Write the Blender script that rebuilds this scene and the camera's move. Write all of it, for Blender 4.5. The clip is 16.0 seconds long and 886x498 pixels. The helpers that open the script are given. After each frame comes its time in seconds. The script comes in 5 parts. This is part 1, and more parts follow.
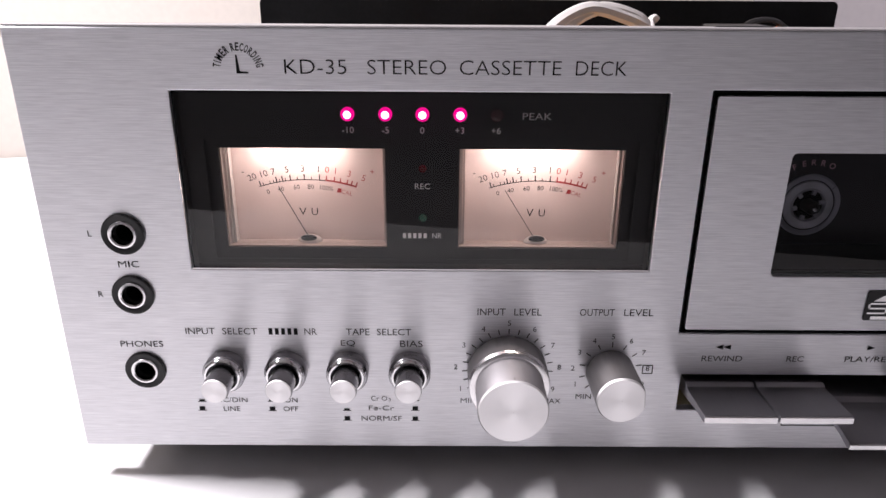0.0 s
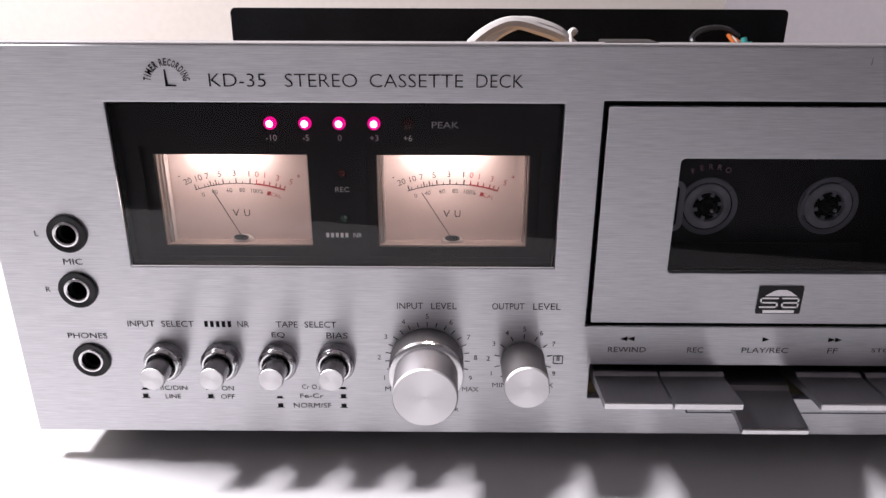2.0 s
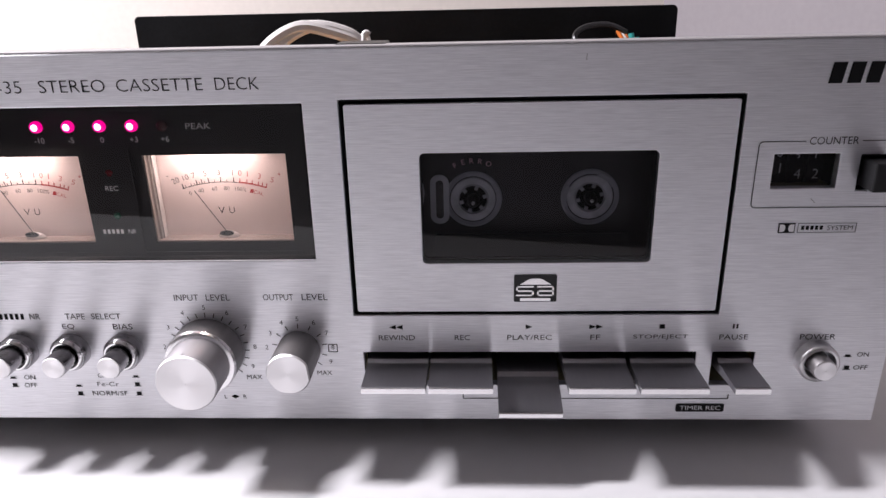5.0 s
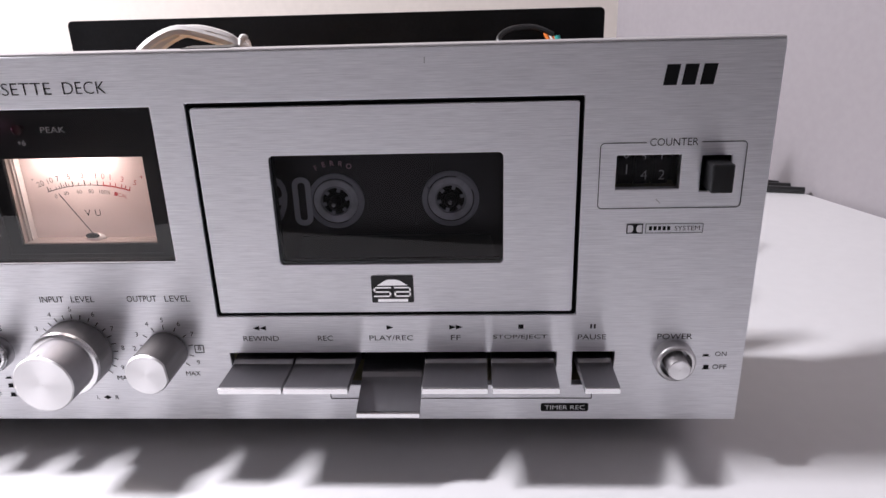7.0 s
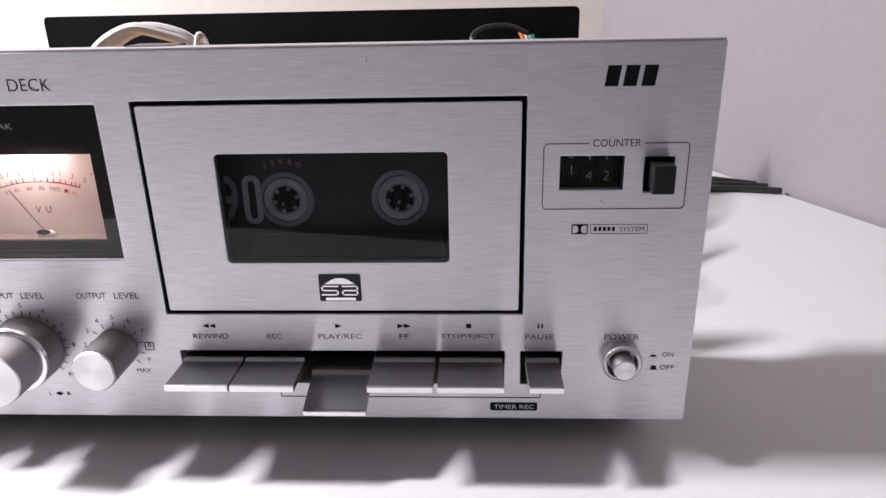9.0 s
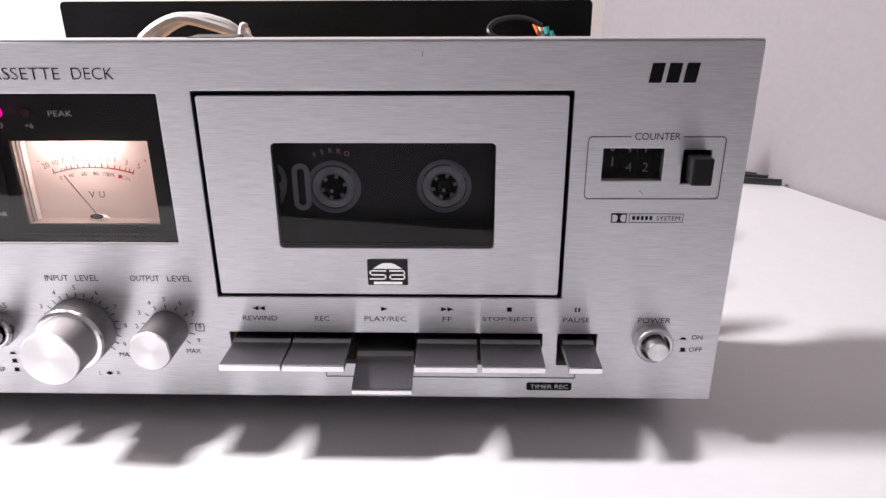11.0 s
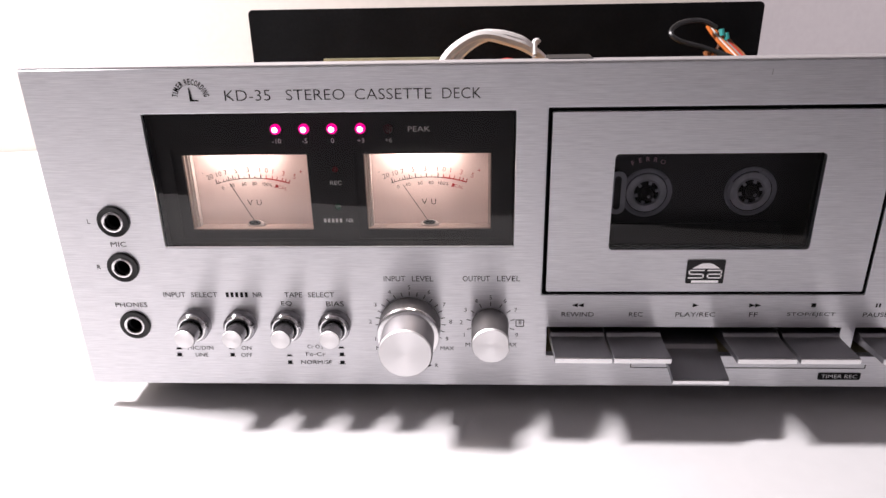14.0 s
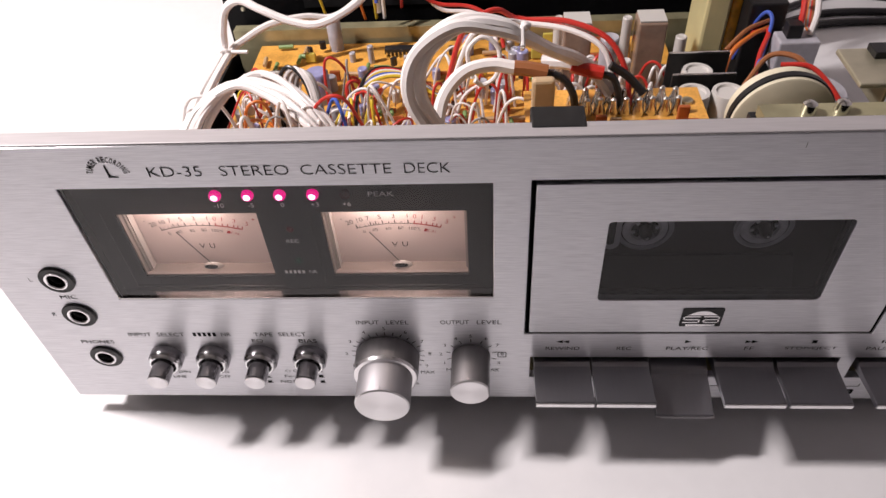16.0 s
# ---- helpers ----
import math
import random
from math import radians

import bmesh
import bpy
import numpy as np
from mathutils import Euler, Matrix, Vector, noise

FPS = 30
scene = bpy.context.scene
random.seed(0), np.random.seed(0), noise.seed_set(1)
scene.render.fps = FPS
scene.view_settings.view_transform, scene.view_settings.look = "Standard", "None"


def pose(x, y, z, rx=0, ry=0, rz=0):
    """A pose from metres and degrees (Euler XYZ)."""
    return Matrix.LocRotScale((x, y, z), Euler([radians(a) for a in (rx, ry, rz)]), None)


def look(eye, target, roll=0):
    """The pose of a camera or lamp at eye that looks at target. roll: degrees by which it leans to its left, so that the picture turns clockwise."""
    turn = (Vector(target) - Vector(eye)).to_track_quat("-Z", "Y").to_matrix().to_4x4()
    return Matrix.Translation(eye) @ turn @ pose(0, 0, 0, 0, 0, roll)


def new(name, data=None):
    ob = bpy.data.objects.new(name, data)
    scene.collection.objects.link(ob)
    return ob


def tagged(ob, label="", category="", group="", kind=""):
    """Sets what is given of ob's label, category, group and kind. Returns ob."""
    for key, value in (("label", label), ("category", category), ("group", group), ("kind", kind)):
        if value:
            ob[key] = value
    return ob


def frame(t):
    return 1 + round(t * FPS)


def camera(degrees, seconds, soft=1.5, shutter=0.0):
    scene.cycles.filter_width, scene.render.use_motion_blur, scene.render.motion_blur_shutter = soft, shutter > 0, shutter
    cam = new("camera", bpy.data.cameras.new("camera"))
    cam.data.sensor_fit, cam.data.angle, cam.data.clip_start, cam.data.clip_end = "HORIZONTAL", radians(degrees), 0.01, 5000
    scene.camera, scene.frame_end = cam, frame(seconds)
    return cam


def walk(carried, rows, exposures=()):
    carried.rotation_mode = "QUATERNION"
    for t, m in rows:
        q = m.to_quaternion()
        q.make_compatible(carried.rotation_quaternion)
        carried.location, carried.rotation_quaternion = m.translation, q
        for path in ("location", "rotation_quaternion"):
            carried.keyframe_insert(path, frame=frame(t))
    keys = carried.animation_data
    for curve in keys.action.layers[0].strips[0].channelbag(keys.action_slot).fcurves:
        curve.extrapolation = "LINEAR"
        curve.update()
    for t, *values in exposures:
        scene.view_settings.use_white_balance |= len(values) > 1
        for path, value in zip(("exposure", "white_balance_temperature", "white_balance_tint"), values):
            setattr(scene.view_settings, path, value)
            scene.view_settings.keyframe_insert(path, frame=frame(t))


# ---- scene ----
cam = camera(64.1, 16.0)
PATH = [
    (0, (-0.08, -0.22, 0.185), (-0.074, 1.643, -0.541), 0.4),
    (0.5, (-0.069, -0.224, 0.187), (-0.068, 1.637, -0.544), 0.1),
    (1, (-0.061, -0.227, 0.188), (-0.068, 1.635, -0.542), 0.5),
    (1.5, (-0.058, -0.233, 0.19), (-0.063, 1.627, -0.545), 0.3),
    (2, (-0.049, -0.238, 0.191), (-0.058, 1.626, -0.531), 0.2),
    (2.5, (-0.036, -0.242, 0.191), (-0.056, 1.618, -0.544), 0.2),
    (3, (-0.021, -0.242, 0.19), (-0.056, 1.622, -0.534), -0.5),
    (3.5, (-0.005, -0.244, 0.192), (-0.042, 1.615, -0.543), -0.8),
    (4, (0.016, -0.246, 0.192), (-0.041, 1.615, -0.539), -1.1),
    (6.5, (0.092, -0.25, 0.191), (-0.008, 1.617, -0.52), -1.5),
    (7, (0.107, -0.249, 0.191), (0.01, 1.617, -0.523), -1.7),
    (7.5, (0.121, -0.248, 0.19), (0.029, 1.617, -0.526), -1.4),
    (8, (0.128, -0.248, 0.191), (0.026, 1.617, -0.523), -1.3),
    (10.5, (0.118, -0.255, 0.192), (0.055, 1.6, -0.553), -0.7),
    (11, (0.103, -0.261, 0.196), (0.057, 1.591, -0.559), -0.3),
    (11.5, (0.085, -0.267, 0.199), (0.033, 1.579, -0.57), -0.6),
    (12, (0.064, -0.271, 0.198), (0.008, 1.574, -0.572), -0.7),
    (12.5, (0.044, -0.273, 0.201), (-0.038, 1.564, -0.586), -1.4),
    (13, (0.018, -0.275, 0.201), (-0.059, 1.571, -0.563), -1.5),
    (13.5, (-0.008, -0.276, 0.2), (-0.074, 1.567, -0.574), -1.9),
    (14, (-0.027, -0.285, 0.212), (-0.113, 1.553, -0.572), -1.2),
    (14.5, (-0.04, -0.304, 0.249), (-0.107, 1.474, -0.665), -0.9),
    (15, (-0.038, -0.3, 0.265), (-0.131, 1.36, -0.846), -1.9),
    (15.5, (-0.02, -0.22, 0.265), (-0.152, 1.333, -0.989), -2.9),
    (16, (-0.011, -0.185, 0.307), (-0.142, 1.217, -1.114), -4.3),
]
EXPOSURES = [(0, -0.35, 6200, 14), (2, -0.42, 6160, 14), (4, -0.3, 6110, 14), (7, -0.06, 6040, 13), (8, -0.06, 6060, 13), (11, 0.2, 6220, 13), (12, 0.05, 6250, 13), (13.5, 0.11, 6330, 13), (14.5, -0.38, 6400, 15), (15, -0.65, 6450, 15), (15.5, -0.78, 6480, 15), (16, -0.66, 6550, 15)]
walk(cam, [(t, look(eye, target, roll)) for t, eye, target, roll in PATH], EXPOSURES)

# ---- light ----
LAMP = (-0.60, 0.05, 0.775)
LAMP_TURN = 34  # the long lamp head stands askew to the deck
world = bpy.data.worlds.new("world")
scene.world = world
world.use_nodes = True
world.node_tree.nodes["Background"].inputs[0].default_value = (0.8, 0.85, 1.0, 1)
world.node_tree.nodes["Background"].inputs[1].default_value = 0.05


def lamp(name, kind, place, watts, colour, size):
    data = bpy.data.lights.new(name, kind)
    data.energy, data.color = watts, colour
    if kind == "POINT":
        data.shadow_soft_size = size
    ob = new(name, data)
    ob.location = place
    return ob


key_light = lamp("lamp_light", "AREA", LAMP, 18.0, (1.0, 0.94, 0.92), 0.0)
key_light.data.shape, key_light.data.size, key_light.data.size_y = "RECTANGLE", 0.032, 0.155
key_light.matrix_world = look(LAMP, (-0.25, 0.05, 0.0)) @ Matrix.Rotation(radians(LAMP_TURN), 4, "Z")

# ---- materials ----


def material(name, colour, rough=0.5, metal=0.0, grain=(), second=(), bump=0.0, spec=0.5, emit=None, power=0.0, coat=0.0):
    """grain, second: (scale or (sx, sy, sz), darkest factor, brightest factor) of a noise that varies the colour."""
    m = bpy.data.materials.new(name)
    m.use_nodes = True
    nt = m.node_tree
    b = nt.nodes["Principled BSDF"]
    b.inputs["Base Color"].default_value = (*colour, 1)
    b.inputs["Roughness"].default_value = rough
    b.inputs["Metallic"].default_value = metal
    b.inputs["Specular IOR Level"].default_value = spec
    b.inputs["Coat Weight"].default_value = coat
    if emit:
        b.inputs["Emission Color"].default_value = (*emit, 1)
        b.inputs["Emission Strength"].default_value = power
    last = None
    for scale, lo, hi in [g for g in (grain, second) if g]:
        co = nt.nodes.new("ShaderNodeTexCoord")
        mp = nt.nodes.new("ShaderNodeMapping")
        mp.inputs["Scale"].default_value = scale if isinstance(scale, tuple) else (scale, scale, scale)
        n = nt.nodes.new("ShaderNodeTexNoise")
        n.inputs["Scale"].default_value = 1
        n.inputs["Detail"].default_value = 4
        nt.links.new(co.outputs["Object"], mp.inputs["Vector"])
        nt.links.new(mp.outputs["Vector"], n.inputs["Vector"])
        r = nt.nodes.new("ShaderNodeMapRange")
        r.inputs["From Min"].default_value, r.inputs["From Max"].default_value = 0.3, 0.7
        r.inputs["To Min"].default_value, r.inputs["To Max"].default_value = lo, hi
        nt.links.new(n.outputs["Fac"], r.inputs["Value"])
        mul = nt.nodes.new("ShaderNodeVectorMath")
        mul.operation = "SCALE"
        if last is None:
            mul.inputs[0].default_value = colour
            if bump:
                bp = nt.nodes.new("ShaderNodeBump")
                bp.inputs["Strength"].default_value = bump
                bp.inputs["Distance"].default_value = 0.0002
                nt.links.new(n.outputs["Fac"], bp.inputs["Height"])
                nt.links.new(bp.outputs["Normal"], b.inputs["Normal"])
        else:
            nt.links.new(last, mul.inputs[0])
        nt.links.new(r.outputs["Result"], mul.inputs["Scale"])
        last = mul.outputs["Vector"]
    if last is not None:
        nt.links.new(last, b.inputs["Base Color"])
    return m


def clear(name, tint, rough=0.02, ior=1.42):
    m = bpy.data.materials.new(name)
    m.use_nodes = True
    nt = m.node_tree
    nt.nodes.clear()
    out, mix = nt.nodes.new("ShaderNodeOutputMaterial"), nt.nodes.new("ShaderNodeMixShader")
    tr, gl, fr = nt.nodes.new("ShaderNodeBsdfTransparent"), nt.nodes.new("ShaderNodeBsdfGlossy"), nt.nodes.new("ShaderNodeFresnel")
    tr.inputs["Color"].default_value = (*tint, 1)
    gl.inputs["Roughness"].default_value = rough
    fr.inputs["IOR"].default_value = ior
    nt.links.new(fr.outputs[0], mix.inputs[0])
    nt.links.new(tr.outputs[0], mix.inputs[1])
    nt.links.new(gl.outputs[0], mix.inputs[2])
    nt.links.new(mix.outputs[0], out.inputs[0])
    return m


def spun(name, colour, rough):
    """Metal turned on a lathe: highlights stretched round the axis."""
    m = material(name, colour, rough, 1.0)
    b = m.node_tree.nodes["Principled BSDF"]
    t = m.node_tree.nodes.new("ShaderNodeTangent")
    t.direction_type, t.axis = "RADIAL", "Y"
    b.inputs["Anisotropic"].default_value = 0.8
    m.node_tree.links.new(t.outputs[0], b.inputs["Tangent"])
    return m


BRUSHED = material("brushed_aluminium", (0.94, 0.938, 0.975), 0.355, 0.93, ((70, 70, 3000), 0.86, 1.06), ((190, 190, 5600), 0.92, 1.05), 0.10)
grain_way = BRUSHED.node_tree.nodes.new("ShaderNodeCombineXYZ")
grain_way.inputs["Z"].default_value = 1.0  # brushed level: highlights spread up and down
BRUSHED.node_tree.nodes["Principled BSDF"].inputs["Anisotropic"].default_value = 1.0
BRUSHED.node_tree.links.new(grain_way.outputs[0], BRUSHED.node_tree.nodes["Principled BSDF"].inputs["Tangent"])
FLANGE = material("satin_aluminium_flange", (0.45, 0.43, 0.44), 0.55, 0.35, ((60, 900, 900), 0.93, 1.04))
EDGE = material("machined_aluminium_edge", (0.82, 0.81, 0.82), 0.25, 1.0, ((300, 300, 300), 0.95, 1.03))
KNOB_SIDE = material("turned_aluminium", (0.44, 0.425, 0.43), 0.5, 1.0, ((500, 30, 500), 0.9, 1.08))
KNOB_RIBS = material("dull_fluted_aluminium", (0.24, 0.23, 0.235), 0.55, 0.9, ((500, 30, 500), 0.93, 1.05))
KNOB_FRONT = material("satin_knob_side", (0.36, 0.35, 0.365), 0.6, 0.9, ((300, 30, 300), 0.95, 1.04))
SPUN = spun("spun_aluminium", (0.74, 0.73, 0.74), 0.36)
SILL = material("dull_cut_edge", (0.62, 0.60, 0.605), 0.2, 1.0, ((300, 30, 300), 0.9, 1.05))
CHROME = material("chrome", (0.8, 0.8, 0.81), 0.1, 1.0)
SMOKE_CHROME = material("dark_chrome", (0.33, 0.32, 0.335), 0.24, 1.0)
KEY_TOP = material("satin_grey_metal", (0.34, 0.335, 0.355), 0.36, 1.0, ((700, 60, 60), 0.98, 1.02))
BLACK = material("black_plastic", (0.012, 0.012, 0.013), 0.4, 0.0, (200, 0.8, 1.3), spec=0.35)
ACRYLIC = material("gloss_black_acrylic", (0.006, 0.006, 0.007), 0.35, spec=0.25)
# Near black puts the shade of gaps, holes and wells into the colour.
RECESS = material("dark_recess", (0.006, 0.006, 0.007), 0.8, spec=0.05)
INK = material("black_ink", (0.010, 0.010, 0.011), 0.6, spec=0.12)
INK_RED = material("red_ink", (0.42, 0.03, 0.035), 0.5)
INK_WHITE = material("pale_grey_ink", (0.84, 0.83, 0.85), 0.5)
INK_LABEL = material("grey_label_ink", (0.80, 0.80, 0.86), 0.5)
INK_ROSE = material("rose_label_ink", (0.85, 0.52, 0.60), 0.5)
NEEDLE = material("needle_black", (0.05, 0.045, 0.045), 0.5)
DIAL = material("meter_card", (0.80, 0.68, 0.65), 0.6, 0.0, (40, 0.97, 1.02))
METER_WALL = material("clear_meter_case", (0.5, 0.45, 0.43), 0.15)
METER_BODY = material("meter_body", (0.3, 0.24, 0.22), 0.3)
LED_RIM = material("led_body_lit", (0.3, 0.0, 0.1), 0.2, emit=(1.0, 0.0, 0.27), power=1.25)
LED_CORE = material("led_chip_lit", (1, 0.8, 0.9), 0.2, emit=(1.0, 0.55, 0.82), power=5)
LED_OFF = material("led_unlit", (0.05, 0.004, 0.008), 0.12)
LED_RED = material("led_red_unlit", (0.13, 0.01, 0.015), 0.2)
LED_GREEN = material("led_green_unlit", (0.02, 0.09, 0.06), 0.2)
GLASS = clear("clear_plastic", (0.96, 0.95, 0.94))
SMOKED = clear("smoked_window", (0.62, 0.62, 0.64))
SHEET = clear("bezel_sheet", (0.93, 0.92, 0.92), ior=1.54)
TABLE_WHITE = material("white_laminate", (0.77, 0.765, 0.775), 0.42, 0.0, (6, 0.98, 1.01), (120, 0.985, 1.01))
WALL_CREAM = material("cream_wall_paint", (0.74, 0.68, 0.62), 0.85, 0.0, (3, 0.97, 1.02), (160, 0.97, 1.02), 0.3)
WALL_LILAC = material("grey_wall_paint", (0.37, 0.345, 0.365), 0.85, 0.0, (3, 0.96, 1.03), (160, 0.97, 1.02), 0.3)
# Unseen surfaces kept pale, the far wall bluish, to bounce fill light.
CEILING = material("ceiling_paint", (0.8, 0.79, 0.79), 0.9, 0.0, (2, 0.97, 1.02))
WALL_LEFT = material("side_wall_bounce", (0.78, 0.74, 0.73), 0.85, 0.0, (3, 0.96, 1.03))
WALL_FAR = material("far_wall_bounce", (0.60, 0.61, 0.65), 0.85, 0.0, (3, 0.96, 1.03))
FLOOR = material("oak_floor", (0.22, 0.15, 0.1), 0.5, 0.0, ((3, 40, 3), 0.7, 1.2))
BACK_BLACK = material("black_painted_steel", (0.004, 0.004, 0.0045), 0.4, 0.0, (25, 0.7, 1.5), (400, 0.8, 1.3), spec=0.12)
ZINC = material("zinc_plated_steel", (0.55, 0.51, 0.38), 0.35, 0.7, (60, 0.8, 1.15))
ZINC_DULL = material("passivated_steel", (0.42, 0.39, 0.24), 0.4, 0.5, (60, 0.75, 1.2))
BOARD = material("phenolic_board", (0.72, 0.36, 0.07), 0.4, 0.0, (90, 0.75, 1.2), (700, 0.85, 1.12))
SOLDER = material("solder", (0.75, 0.74, 0.72), 0.16, 1.0)
CREAM = material("cream_nylon", (0.72, 0.66, 0.5), 0.4, 0.0, (80, 0.9, 1.05))
TAN = material("tan_capacitor", (0.55, 0.4, 0.24), 0.4, 0.0, (150, 0.9, 1.08))
GREY_CAN = material("grey_sleeve", (0.42, 0.41, 0.45), 0.3, 0.0, (200, 0.85, 1.1))
BLUE_CAN = material("blue_grey_sleeve", (0.3, 0.3, 0.5), 0.3, 0.0, (200, 0.85, 1.1))
CLEAR_TAN = material("brown_film", (0.30, 0.21, 0.16), 0.15, 0.0, (100, 0.7, 1.2))
WIRE = {
    "white": material("white_cable", (0.84, 0.80, 0.78), 0.35, 0.0, (150, 0.93, 1.03)),
    "red": material("red_wire", (0.55, 0.035, 0.025), 0.35),
    "yellow": material("yellow_wire", (0.7, 0.5, 0.04), 0.35),
    "orange": material("orange_wire", (0.65, 0.17, 0.03), 0.35),
    "blue": material("blue_wire", (0.06, 0.12, 0.5), 0.35),
    "black": material("black_wire", (0.015, 0.015, 0.016), 0.35),
    "brown": material("brown_wire", (0.3, 0.11, 0.04), 0.4),
    "teal": material("teal_bead", (0.05, 0.38, 0.36), 0.3),
    "grey": material("grey_wire", (0.3, 0.28, 0.27), 0.4),
}

# ---- mesh tools ----


def empty(name, place=(0, 0, 0)):
    ob = new(name)
    ob.empty_display_size = 0.01
    ob.location = place
    return ob


def part(name, bm, mat, parent=None, label="", bevel=0.0, smooth=False):
    """A bmesh as one mesh object, under parent when given."""
    me = bpy.data.meshes.new(name)
    if len(bm.faces) > 1:
        bmesh.ops.recalc_face_normals(bm, faces=bm.faces)
    bm.to_mesh(me)
    bm.free()
    return shape(name, me, mat, parent, label, bevel, smooth)


def shape(name, me, mat, parent=None, label="", bevel=0.0, smooth=False):
    if mat and not me.materials:
        me.materials.append(mat)
    if smooth:
        me.shade_smooth()
        me.set_sharp_from_angle(angle=radians(38))
    ob = new(name, me)
    if parent:
        ob.parent = parent
        ob.matrix_parent_inverse = Matrix.Translation(-world_place(parent))
    if bevel:
        mod = ob.modifiers.new("bevel", "BEVEL")
        mod.width, mod.segments, mod.limit_method, mod.angle_limit = bevel, 2, "ANGLE", radians(50)
    return tagged(ob, label)


def world_place(ob):
    """Where ob's origin lies, for things placed without turn."""
    place = Vector((0, 0, 0))
    while ob:
        place = place + ob.location + (ob.matrix_parent_inverse.translation if ob.parent else Vector((0, 0, 0)))
        ob = ob.parent
    return place


def box(x0, x1, y0, y1, z0, z1, bm=None):
    bm = bm or bmesh.new()
    v = [bm.verts.new((x, y, z)) for x in (x0, x1) for y in (y0, y1) for z in (z0, z1)]
    for f in ((0, 1, 3, 2), (4, 6, 7, 5), (0, 4, 5, 1), (2, 3, 7, 6), (0, 2, 6, 4), (1, 5, 7, 3)):
        bm.faces.new([v[i] for i in f])
    return bm


def prism(points, z0, z1):
    """A flat shape of (x, y) points between two heights."""
    bm = bmesh.new()
    lo, hi = [bm.verts.new((x, y, z0)) for x, y in points], [bm.verts.new((x, y, z1)) for x, y in points]
    bm.faces.new(lo[::-1]), bm.faces.new(hi)
    for i in range(len(points)):
        j = (i + 1) % len(points)
        bm.faces.new((lo[i], lo[j], hi[j], hi[i]))
    return bm


def slab(points, y0, y1, bm=None):
    """A flat shape of (x, z) points between two depths."""
    bm = bm or bmesh.new()
    a, b = [bm.verts.new((x, y0, z)) for x, z in points], [bm.verts.new((x, y1, z)) for x, z in points]
    bm.faces.new(a), bm.faces.new(b[::-1])
    for i in range(len(points)):
        j = (i + 1) % len(points)
        bm.faces.new((a[i], b[i], b[j], a[j]))
    return bm


def rounded(x0, x1, z0, z1, r, n=5):
    pts = []
    for cx, cz, a0 in ((x1 - r, z1 - r, 0), (x0 + r, z1 - r, 90), (x0 + r, z0 + r, 180), (x1 - r, z0 + r, 270)):
        for i in range(n + 1):
            a = radians(a0 + 90 * i / n)
            pts.append((cx + r * math.cos(a), cz + r * math.sin(a)))
    return pts


def ring(outer, inner, y0, y1, bm=None):
    """A plate with one hole: as many points outside as inside."""
    bm = bm or bmesh.new()
    rows = [[bm.verts.new((x, y, z)) for x, z in pts] for pts, y in ((outer, y0), (inner, y0), (inner, y1), (outer, y1))]
    n = len(outer)
    for k in range(4):
        a, b = rows[k], rows[(k + 1) % 4]
        for i in range(n):
            j = (i + 1) % n
            bm.faces.new((a[i], a[j], b[j], b[i]))
    return bm


def lathe(x, z, profile, n=40, bm=None, y=0.0, cap=True):
    """Turned round an axis along y: profile of (radius, depth towards the front)."""
    bm = bm or bmesh.new()
    rows = [[bm.verts.new((x + r * math.cos(2 * math.pi * i / n), y - d, z + r * math.sin(2 * math.pi * i / n))) for i in range(n)] for r, d in profile]
    for a, b in zip(rows, rows[1:]):
        for i in range(n):
            j = (i + 1) % n
            bm.faces.new((a[i], a[j], b[j], b[i]))
    if cap:
        bm.faces.new(rows[-1])
    return bm


def post(x, y, profile, n=20, bm=None, cap=True):
    """Turned round an upright axis: profile of (radius, height)."""
    bm = bm or bmesh.new()
    rows = [[bm.verts.new((x + r * math.cos(2 * math.pi * i / n), y + r * math.sin(2 * math.pi * i / n), h)) for i in range(n)] for r, h in profile]
    for a, b in zip(rows, rows[1:]):
        for i in range(n):
            j = (i + 1) % n
            bm.faces.new((a[i], a[j], b[j], b[i]))
    if cap:
        bm.faces.new(rows[-1])
    return bm


def tube(points, r, bm=None, sides=8, step=6):
    """A round wire along a smooth line through the points."""
    bm = bm or bmesh.new()
    p = [Vector(q) for q in points]
    p = [p[0] * 2 - p[1], *p, p[-1] * 2 - p[-2]]
    line = []
    for i in range(1, len(p) - 2):
        for k in range(step):
            t = k / step
            line.append(0.5 * (2 * p[i] + (p[i + 1] - p[i - 1]) * t + (2 * p[i - 1] - 5 * p[i] + 4 * p[i + 1] - p[i + 2]) * t * t + (3 * p[i] - p[i - 1] - 3 * p[i + 1] + p[i + 2]) * t ** 3))
    line.append(p[-2])
    side, rows = Vector((0.3, 0.5, 0.81)), []
    for i, c in enumerate(line):
        way = (line[min(i + 1, len(line) - 1)] - line[max(i - 1, 0)]).normalized()
        side = (side - way * side.dot(way)).normalized()
        up = way.cross(side)
        rows.append([bm.verts.new(c + r * (math.cos(2 * math.pi * k / sides) * side + math.sin(2 * math.pi * k / sides) * up)) for k in range(sides)])
    for a, b in zip(rows, rows[1:]):
        for k in range(sides):
            j = (k + 1) % sides
            bm.faces.new((a[k], a[j], b[j], b[k]))
    bm.faces.new(rows[0][::-1]), bm.faces.new(rows[-1])
    return bm


